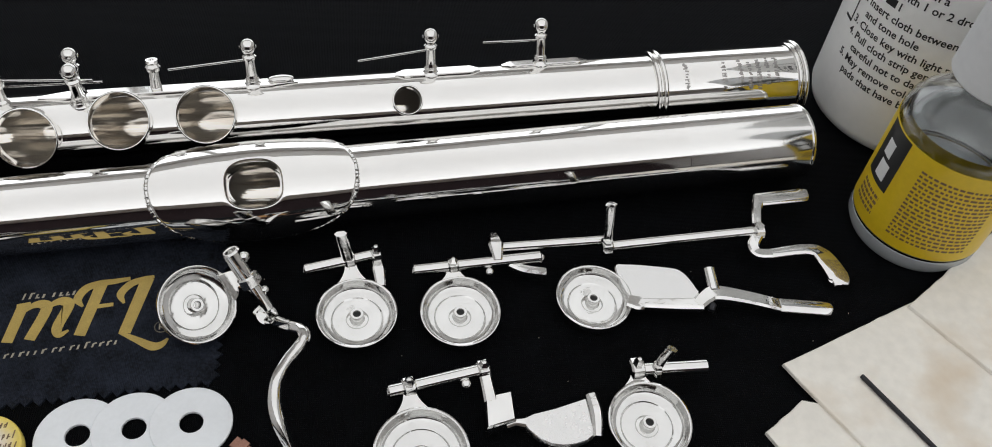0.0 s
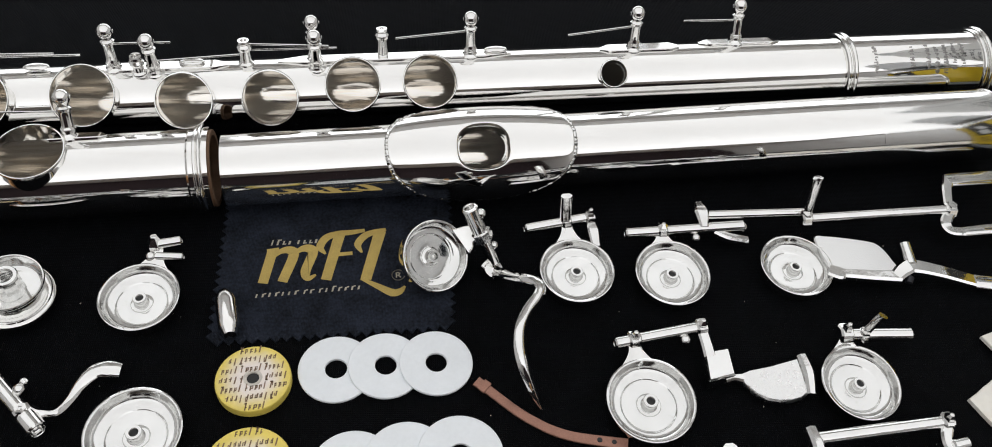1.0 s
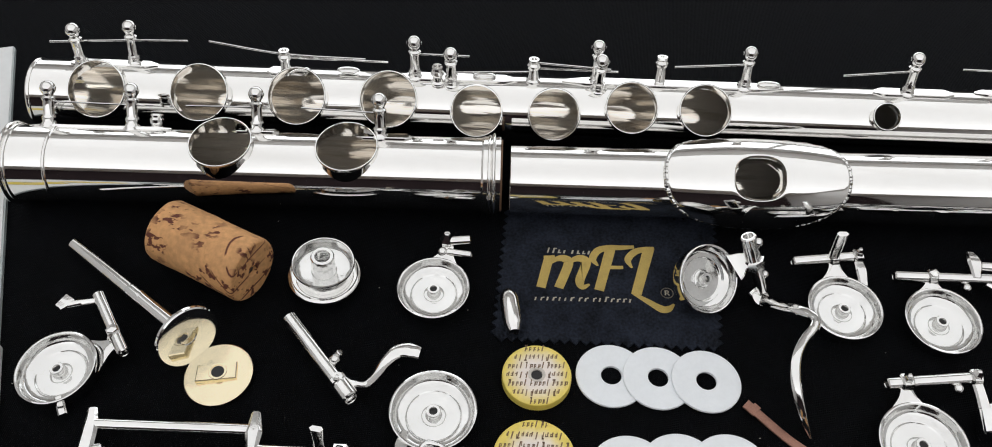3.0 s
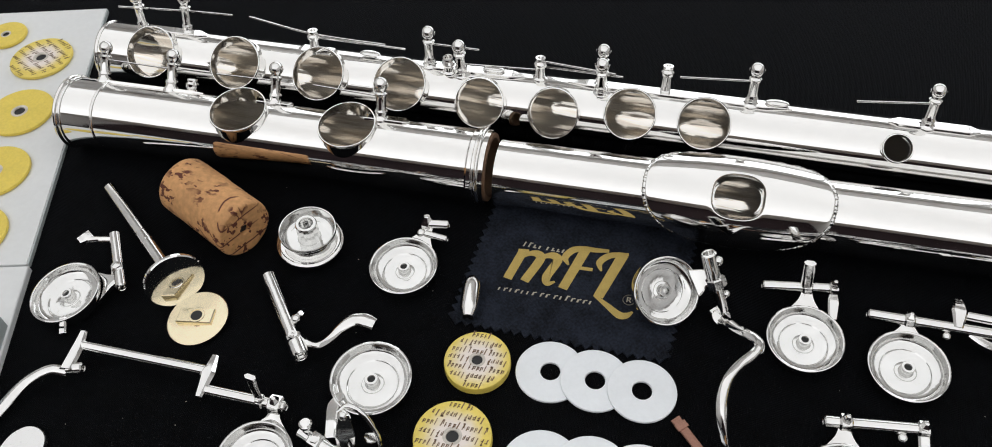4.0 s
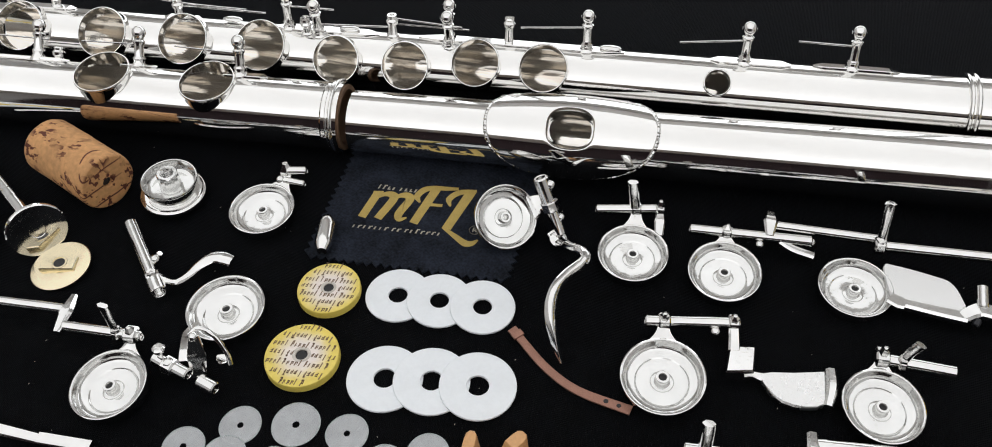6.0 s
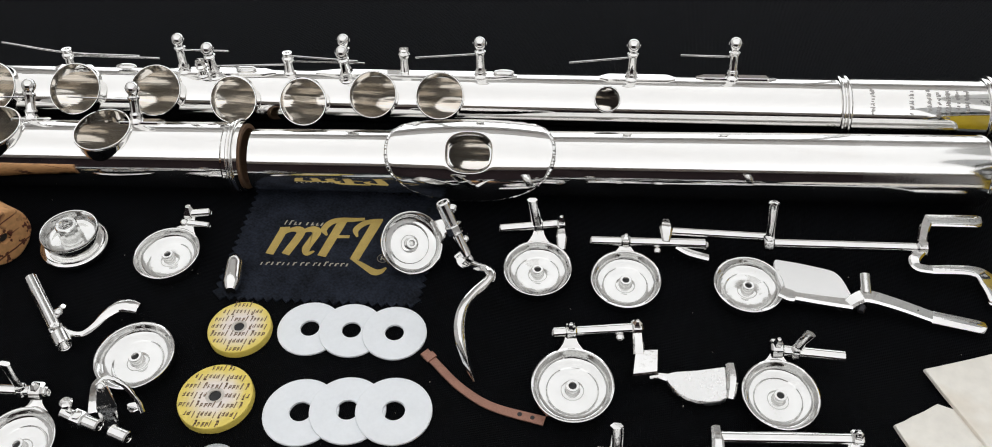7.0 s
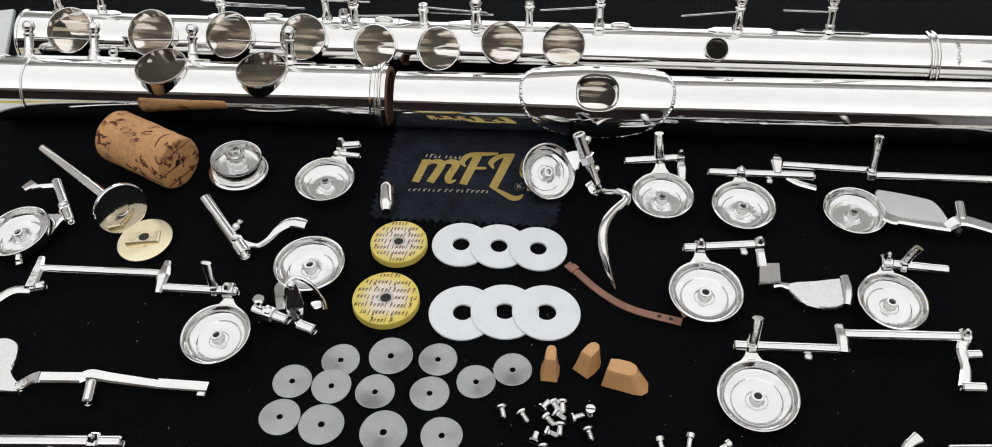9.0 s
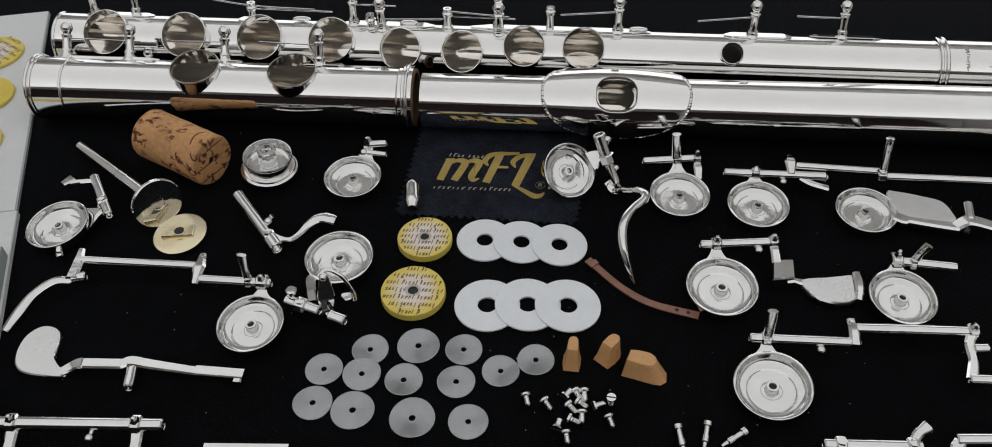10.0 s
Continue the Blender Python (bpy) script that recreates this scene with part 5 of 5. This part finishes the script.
def wedge(x, y, h, turn, base, top, waist, label):
    """A rubber block lofted from its base outline to a smaller top outline, hollowed in between."""
    t = thing("rubber_wedge", x, y, 0, label, "wedge block", "tan wedge blocks")
    bm = bmesh.new()
    rings = []
    n = len(base)
    for f in (0.0, 0.06, 0.3, 0.55, 0.8, 0.95, 1.0):
        k = 1.0 if f < 0.99 else 0.93
        cx, cy = sum(p[0] for p in top) / n, sum(p[1] for p in top) / n
        ring = []
        for p, q in zip(base, top):
            px, py = p[0] + (q[0] - p[0]) * (f * (1 - waist) + waist * math.sqrt(f)), p[1] + (q[1] - p[1]) * f
            ring.append(bm.verts.new((cx + (px - cx) * k, cy + (py - cy) * k, h * (0.0 if f == 0 else min(1.0, f * 1.02)))))
        rings.append(ring)
    for a, b in zip(rings, rings[1:]):
        for i in range(n):
            bm.faces.new((a[i], a[(i + 1) % n], b[(i + 1) % n], b[i]))
    bm.faces.new(rings[0][::-1])
    bm.faces.new(rings[-1])
    part("block", turned(bm, Matrix.Translation((x, y, 0)) @ pose(0, 0, 0, 0, 0, turn)), TAN, t, sharp=42)


TONGUE = ([(-2.3, -3.4), (2.3, -3.4), (2.7, -1.0), (2.6, 1.4), (1.9, 2.8), (0.8, 3.5), (-0.8, 3.5), (-1.9, 2.8), (-2.6, 1.4), (-2.7, -1.0)],
          [(-1.45, -1.2), (1.45, -1.2), (1.5, -0.4), (1.5, 1.2), (1.3, 2.4), (0.6, 3.1), (-0.6, 3.1), (-1.3, 2.4), (-1.5, 1.2), (-1.5, -0.4)])
wedge(46.9, -34.9, 6.2, 2, *[[(px * 0.86, py) for px, py in o] for o in TONGUE], 0.8, "small tan rubber wedge with a narrow rounded crest")
wedge(56.0, -32.0, 6.0, -32, *TONGUE, 0.8, "small tan rubber wedge turned askew")
wedge(65.4, -35.6, 5.0, -8, [(-5.4, -2.7), (0.0, -2.8), (2.6, -2.9), (4.6, -2.6), (5.8, -1.2), (5.4, 1.4), (3.8, 3.2), (1.0, 3.6), (-3.0, 3.4), (-5.2, 2.8)],
      [(-4.6, -1.0), (-1.0, -1.2), (0.8, -1.1), (1.8, -0.6), (2.2, 0.4), (2.1, 1.4), (1.6, 2.2), (0.4, 2.8), (-2.4, 2.8), (-4.4, 2.4)], 0.2, "broad tan rubber wedge with one rounded shoulder")


def screw(x, y, turn, lift, head_r=1.4, length=3.3, shaft=0.78, up=False):
    t = thing("screw", x, y, 0, "tiny silver slotted screw lying on black cloth", "screw", "tiny screws")
    bm = lathe([(0, 0), (head_r, 0), (head_r, 0.55), (head_r * 0.8, 0.8), (shaft, 0.85), (shaft, 1.1)] + [(shaft + (0.1 if k % 2 else -0.06), 1.2 + k * (length - 1.4) / 8) for k in range(9)] + [(shaft * 0.6, length), (0, length)], (0, 0, 0), (0, 0, 1), 14)
    m = Matrix.Translation((x, y, head_r * 0.98 if not up else length)) @ pose(0, 0, 0, 0, 0, turn) @ pose(0, 0, 0, (96 - lift) if not up else 180, 0, 0)
    part("shank", turned(bm, m), WORN, t, sharp=30)
    # dark bar paints the shade of the slot cut in the head
    sl = box(-head_r, -0.16, -0.05, head_r, 0.16, 0.12)
    part("slot", turned(sl, m), DARKMETAL, t)


for x, y, a in ((36.9, -47.9, 20), (41.6, -48.6, 40), (46.3, -47.2, 150), (48.7, -44.6, 35), (51.0, -44.2, 10), (49.6, -47.4, 60), (53.6, -48.6, 120), (57.6, -50.6, 25),
                (48.0, -52.8, 75), (45.6, -56.4, 170), (48.0, -56.6, 15), (51.2, -50.4, 5), (47.4, -48.8, 50)):
    screw(x, y, a, 0)
screw(57.8, -46.2, 0, 0, 1.2, 3.0, 0.7, True)


def long_screw(x, y, turn):
    t = thing("pivot_screw", x, y, 0, "slender silver pivot screw lying on black cloth", "screw", "pivot screws")
    bm = lathe([(0, 0), (1.25, 0), (1.25, 1.1), (0.75, 1.2), (0.75, 3.6), (0.95, 3.7), (0.95, 5.4), (0.6, 5.6), (0.4, 7.4), (0, 7.6)], (0, 0, 0), (0, 0, 1), 14)
    part("shank", turned(bm, Matrix.Translation((x, y, 1.2)) @ pose(0, 0, 0, 0, 0, turn) @ pose(0, 0, 0, 91, 0, 0)), WORN, t, sharp=30)


long_screw(74.2, -50.4, 14)
long_screw(81.2, -48.4, -6)
long_screw(90.0, -49.2, -48)

# copper strip with two holes
t = thing("copper_strip", 64, -9, 0, "thin curved brown copper strip with two drilled holes", "metal strip")
part("strip", strap([(47.2, -0.8, 0.9), (50.0, -3.0, 0.7), (57.6, -9.2, 0.5), (66.0, -13.4, 0.5), (78.4, -15.6, 0.7)], [2.5, 2.1, 2.1, 2.2, 2.5], [0.7, 0.6, 0.5]), COPPER, t)
part("raised_band", strap([(48.3, -1.6, 1.15), (49.6, -2.7, 1.05)], [2.9], [0.6]), COPPER, t)
for x, y in ((72.6, -14.6), (75.6, -15.1)):
    part("hole", rod((x, y, 0.55), (x, y, 0.98), 0.62, 16), BLACKINK, t)


# bullet-shaped pin
t = thing("tapered_pin", -7.9, 16, 0, "small polished silver rounded pin beside the cloth swatch", "pin")
d = (V(-6.2, 9.6, 0) - V(-9.4, 22.4, 0)).normalized()
part("shank", lathe([(0, 0), (0.9, 0.25), (1.6, 1.0), (2.2, 2.4), (2.4, 4.0), (2.4, 9.0), (2.3, 10.6), (1.9, 11.2), (1.7, 11.9), (1.3, 12.6), (0, 12.7)], (-9.2, 22.0, 2.4), d, 28), SILVER, t)

# crown of the head joint, upside down
t = thing("end_cap", -54, 19.6, 0, "silver flute end cap upside down with a threaded boss", "end cap")
cap_tilt = tilt_about(-54.1, 19.3, 0, 1.2, 3.2)
part("flange", turned(lathe([(0, 0.1), (4.6, 0.3), (6.8, 0.9), (8.0, 1.7), (8.45, 2.1), (8.65, 2.6), (8.55, 2.95), (8.72, 3.2), (8.74, 3.6), (8.5, 3.9), (8.1, 4.0), (7.9, 4.3), (7.2, 4.5), (0, 4.5)], (-54.1, 19.3, 0), (0, 0, 1), 64), cap_tilt), SILVER, t, sharp=40)
part("skirt", turned(lathe([(6.8, 4.4), (6.95, 4.6), (6.95, 7.3), (7.2, 7.6), (7.45, 7.9), (7.5, 8.3), (7.35, 8.55), (7.1, 8.5), (6.95, 8.2), (6.75, 5.8), (6.3, 5.3), (5.4, 5.1), (0, 5.1)], (-54.1, 19.3, 0), (0, 0, 1), 64), cap_tilt), CUP, t, sharp=40)
bs = part("boss", turned(lathe([(3.2, 5.0), (3.0, 5.3), (2.95, 5.6), (2.85, 10.6), (2.6, 10.9), (1.9, 10.9), (1.75, 10.6)] + [(1.75 - 0.2 * (k % 2), 10.4 - 0.35 * k) for k in range(9)] + [(0, 7.2)], (-54.1, 19.3, 0), (0, 0, 1), 14), cap_tilt), CUP, t, "threaded silver boss", sharp=20)

# stopper rod with its end plate
t = thing("stopper_rod", -98, 7, 0, "silver threaded stopper rod with a polished round end plate", "stopper rod")
tip, base = V(-118.7, 20.5, 2.0), V(-78.9, -5.0, 7.5)
ad = (base - tip).normalized()
part("rod", rod(tip, base, 1.75, 26), SILVER, t)
part("thread", lathe([(1.76, 25)] + [(1.77 + 0.09 * (k % 2), 25.5 + k * 0.3) for k in range(12)] + [(1.76, 30)], tip, ad, 22), WORN, t)
plate_n = ad
part("end_plate", lathe([(0, -0.9), (7.2, -0.9), (7.6, -0.6), (7.6, 0.1), (7.3, 0.35), (2.0, 0.35), (1.9, 0.1), (0, 0.1)], base + ad * 0.5, V(0.80, -0.572, 0.17), 56), SILVER, t, "mirror-polished round plate", sharp=30)

# brass stopper plate
t = thing("brass_plate", -71.1, -10.1, 0, "round brass stopper plate with a raised bar and threaded hole", "brass plate")
part("disc", turned(lathe([(1.6, 0), (7.5, 0), (7.8, 0.25), (7.8, 0.85), (7.5, 1.05), (1.9, 1.05), (1.6, 0.8)], (-71.1, -10.1, 0.4), (0, 0, 1), 56, closed=True), tilt_about(-71.1, -10.1, 0.4, 3, -3)), GOLD, t, sharp=40)
part("hole_collar", lathe([(1.7, 2.3), (1.7, 2.5), (2.0, 2.5), (2.1, 2.3)], (-71.1, -10.1, 0), (0, 0, 1), 24, closed=True), GOLD, t, sharp=40)
part("raised_block", slab([(-75.4, -13.2), (-66.6, -11.0), (-67.6, -6.9), (-76.2, -9.1)], 1.2, 2.35, 0.25), GOLD, t, sharp=30)
# black plug stands for the shade down the threaded hole
part("threaded_hole_shade", rod((-71.1, -10.1, 0.5), (-71.1, -10.1, 2.42), 1.7), BLACKINK, t)

# cork
t = thing("cork_cylinder", -84, 20, 0, "natural brown cork cylinder with dark flecks and a drilled end", "cork")
ca, cb2 = V(-94.3, 23.9, 8.0), V(-69.5, 14.4, 8.0)
cd = (cb2 - ca).normalized()
L = (cb2 - ca).length
bm = lathe([(0, 0.3), (7.2, 0.0), (7.75, 0.35), (8.0, 1.0)] + [(8.0, 1.4 + (L - 2.8) * k / 14) for k in range(1, 14)] + [(8.0, L - 0.9), (7.8, L - 0.25), (7.3, L), (1.6, L), (1.35, L - 0.4), (1.3, L - 5), (0, L - 5)], ca, cd, 72)
for v in bm.verts:
    rel = v.co - ca
    rad = rel - cd * rel.dot(cd)
    if rad.length > 4:
        v.co += rad.normalized() * 0.16 * noise.noise(v.co * 0.35)
part("cork_body", bm, CORK, t, sharp=50)
# black plug paints the depth shade in the cork's drilled hole
part("hole_shade_plug", rod(ca + cd * (L - 5), ca + cd * (L - 0.9), 1.34, 20), BLACKINK, t)


# lint on the black cloth
rnd = random.Random(17)
bm = bmesh.new()
for _ in range(90):
    x, y = rnd.uniform(-125, 190), rnd.uniform(-75, 45)
    a, l = rnd.uniform(0, 3.14), rnd.uniform(0.1, 0.38)
    strap([(x, y, 0.12), (x + l * math.cos(a), y + l * math.sin(a), 0.14)], [0.12], [0.1], bm=bm)
tagged(part("lint", bm, FELT), "scattered pale lint specks on the black cloth", "lint", kind="stuff")

# ==== things round the edges of the layout
# white card with pads
def card_poly(u0, u1, v0, v1):
    o, d = V(-171.2, 92.4, 0), V(47.8, -103.8, 0).normalized()
    w = V(-41, -14.8, 0).normalized()
    return [tuple((o + d * u + w * v)[:2]) for u, v in ((u0, v0), (u0, v1), (u1, v1), (u1, v0))]


card = thing("pad_card", -170, 20, 0, "white card sheet holding rows of yellow key pads", "card")
part("sheet", slab(card_poly(0, 112, 0, 110), 0.1, 1.6, 0.2), CARD, card)
part("cut_edge", slab(card_poly(0.3, 111.7, -0.4, -0.02), 0.1, 1.4, 0.1), CARDGREY, card, "grey cut edge of the card")
low = thing("pad_tray", -130, -50, 0, "grey-green card tray standing beside the white card", "card tray")
part("sheet", slab(card_poly(113, 190, -1.0, 100), 0.1, 2.2, 0.3), CARD, low)
part("wall", slab(card_poly(132, 189, -0.5, 6), 2.2, 6.5, 0.3), CARDGREY, low)
for x, y, r, pr, s in ((-195.0, 69.4, 6.8, False, 1), (-175.2, 62.6, 10.0, True, 21), (-164.9, 39.0, 10.2, False, 2), (-155.3, 15.6, 10.2, False, 3), (-145.9, -5.9, 10.2, False, 4), (-192.6, 49.0, 7.4, False, 6), (-186, 25, 8.5, True, 22)):
    felt_pad(x, y, r, 1.3, 1.6, -24, s, "yellow pads on the card", pr)
felt_pad(-134.6, -27.5, 10.2, 1.3, 2.2, -24, 5, "yellow pads on the card", False)


# cream sheets
def sheet(name, poly, z, label):
    t = thing(name, poly[0][0], poly[0][1], 0, label, "leather sheet", "cream leather sheets")
    pts = []
    for i in range(len(poly)):
        a, b = V(*poly[i], 0), V(*poly[(i + 1) % len(poly)], 0)
        for k in range(14):
            p = a + (b - a) * (k / 14)
            pts.append((p.x + 0.25 * noise.noise(p * 0.3), p.y + 0.25 * noise.noise(p * 0.3 + V(9, 2, 0))))
    part("sheet", slab(pts, z, z + 1.0, 0.2), LEATHER, t)


sheet("leather_sheet", [(156.0, -5.5), (166.6, 1.6), (215, -10), (200, -75), (184, -60)], 0.05, "cream leather sheet lying under another on black cloth")
sheet("leather_sheet", [(164.6, 10.2), (202.4, 25.8), (262, 40), (262, -60), (206, -66)], 1.08, "cream leather sheet with faint stains, topmost in a pile")
sheet("leather_sheet", [(200.0, 24.0), (234.3, 46.9), (285, 66), (300, -20), (240, -40)], 2.12, "cream leather sheet with a creased corner")
t = thing("steel_pin", 200, -30, 2, "thin straight black steel pin lying on cream leather", "pin")
part("shank", rod((181.2, 6.0, 2.7), (213.0, -56.0, 2.7), 0.55, 12), DARKMETAL, t)


def on_round(cx, cy, r, angle, z):
    return V(cx + r * math.cos(radians(angle)), cy + r * math.sin(radians(angle)), z)


def wrapped_text(words, cx, cy, r, start, z, size, material, parent):
    """Writing laid round an upright cylinder, beginning at an angle and running towards larger angles."""
    cu = bpy.data.curves.new("writing", "FONT")
    cu.body, cu.size, cu.extrude = words, size, 0.02
    cu.resolution_u = 2
    cu.offset = 0.05
    ob = new("writing", cu)
    me = bpy.data.meshes.new_from_object(ob.evaluated_get(bpy.context.evaluated_depsgraph_get()))
    bpy.data.objects.remove(ob)
    o = root_of(parent).location
    for v in me.vertices:
        p = on_round(cx, cy, r + 0.06 + v.co.z, start + math.degrees(v.co.x / r), z + v.co.y)
        v.co = p * MM - o
    me.materials.clear()
    me.materials.append(material)
    w = new("printed_line", me)
    w.parent = parent


def wrapped_bars(cx, cy, r, a0, a1, z0, z1, material, parent, name="printed_line", split=0, seed=1):
    """Plain printed bars on an upright cylinder."""
    rnd = random.Random(seed)
    bm = bmesh.new()
    spans = []
    if split:
        a = a0
        while a < a1:
            w = rnd.uniform(0.6, 1.6) * split
            spans.append((a, min(a1, a + w)))
            a += w + 0.45 * split
    else:
        spans.append((a0, a1))
    for s0, s1 in spans:
        n = max(1, int((s1 - s0) / 3) + 1)
        cols = []
        for k in range(n + 1):
            a = s0 + (s1 - s0) * k / n
            cols.append([bm.verts.new(on_round(cx, cy, rr, a, z)) for rr, z in ((r, z0), (r + 0.08, z0), (r + 0.08, z1), (r, z1))])
        for p, q in zip(cols, cols[1:]):
            for i in range(4):
                bm.faces.new((p[i], q[i], q[(i + 1) % 4], p[(i + 1) % 4]))
        bm.faces.new(cols[0])
        bm.faces.new(cols[-1][::-1])
    ob = part(name, bm, material, parent)
    if split:
        tagged(ob, kind="stuff")
    return ob


# white plastic bottle
BX, BY, BRD = 228.0, 97.0, 25.5
t = thing("plastic_bottle", BX, BY, 0, "white plastic bottle with printed black instructions", "bottle")
bt = part("bottle_body", lathe([(0, 0.6), (BRD - 5, 0), (BRD - 2.4, 0.5), (BRD - 0.8, 2.0), (BRD, 4.6), (BRD, 80), (BRD - 2, 86), (BRD - 8, 92), (9, 95), (9, 100), (0, 100)], (BX, BY, 0), (0, 0, 1), 96), BOTTLE, t)
part("bottle_cap", lathe([(0, 98), (11.5, 98), (11.5, 116), (10.5, 117), (0, 117)], (BX, BY, 0), (0, 0, 1), 48), WHITE, t)
LINES = ["pads that have been", "5. May remove color", "careful not to damage", "4. Pull cloth strip gently", "3. Close key with light pressure", "and tone hole", "2. Insert cloth between pad", "", "cloth with 1 or 2 drops of", "well. Moisten a"]
for n, words in enumerate(LINES):
    if words:
        wrapped_text(words, BX, BY, BRD, 182 + (0 if words[0].isdigit() else 7.5), 17.8 + 3.5 * n, 3.05, BLACKINK, bt)
wrapped_bars(BX, BY, BRD, 189.5, 209, 42.4, 44.6, BLACKINK, bt, split=5, seed=6)
wrapped_bars(BX, BY, BRD, 179, 180, 31, 80, BLACKINK, bt, "printed_frame")
wrapped_bars(BX, BY, BRD, 172, 180, 30.4, 31.1, BLACKINK, bt, "printed_frame")

# small glass bottle with a yellow label
GX, GY, GR = 212.6, 50.5, 16.2
t = thing("glass_bottle", GX, GY, 0, "small clear glass bottle with a yellow label and pale cap", "bottle")
gb = part("glass", lathe([(GR - 0.1, 5.2), (GR, 5.6), (GR, 35), (GR - 0.5, 37.5), (GR - 2.2, 40.2), (10.4, 43.2), (8.2, 45), (7.5, 47), (7.5, 50), (6.2, 50), (6.2, 47), (7.2, 44.2), (9.6, 42.0), (GR - 3.2, 39.2), (GR - 1.7, 37), (GR - 1.3, 34.6), (GR - 1.3, 6.2), (GR - 2.2, 5.8)], (GX, GY, 0), (0, 0, 1), 80, closed=True), GLASS, t)
gb.visible_shadow = False
lq = part("liquid", lathe([(0, 6.0), (GR - 2.3, 6.0), (GR - 1.4, 7.0), (GR - 1.4, 34.4), (GR - 1.8, 36.6), (0, 36.6)], (GX, GY, 0), (0, 0, 1), 64), LIQUID, t, "clear liquid")
lq.visible_shadow = False
lab = part("paper_label", lathe([(GR + 0.05, 6.2), (GR + 0.16, 6.2), (GR + 0.16, 34.0), (GR + 0.05, 34.0)], (GX, GY, 0), (0, 0, 1), 96, closed=True), LABELYELLOW, t, "glossy yellow paper label")
# foot whitened in colour to imitate its refracted light
part("base", lathe([(0, 0.0), (GR - 2.6, 0), (GR - 1.0, 0.5), (GR + 0.02, 2.4), (GR + 0.02, 5.0), (GR - 1.2, 5.6), (0, 4.4)], (GX, GY, 0), (0, 0, 1), 72), PALEGLASS, t, "thick glass foot, whitened for refracted light")
part("cap", lathe([(6.0, 49), (11.0, 49), (11.4, 49.6), (11.0, 74), (10.0, 76), (0, 76), (0, 74), (6.0, 72)], (GX, GY, 0), (0, 0, 1), 64), CAPGREY, t, "pale frosted cap")
wrapped_bars(GX, GY, GR + 0.16, 160, 194, 17.5, 33.6, BLACKINK, lab, "dark_panel")
wrapped_bars(GX, GY, GR + 0.26, 170, 181, 25.2, 29.6, CARD, lab, "pale_mark")
wrapped_bars(GX, GY, GR + 0.26, 173, 186, 19.2, 24.0, CARD, lab, "pale_mark")
for n in range(17):
    wrapped_bars(GX, GY, GR + 0.16, 212, 280, 9.4 + n * 1.25, 9.95 + n * 1.25, INK, lab, split=3.2, seed=30 + n)
for n in range(4):
    wrapped_bars(GX, GY, GR + 0.16, 164, 192, 9.6 + n * 1.6, 10.4 + n * 1.6, INK, lab, split=3.0, seed=60 + n)
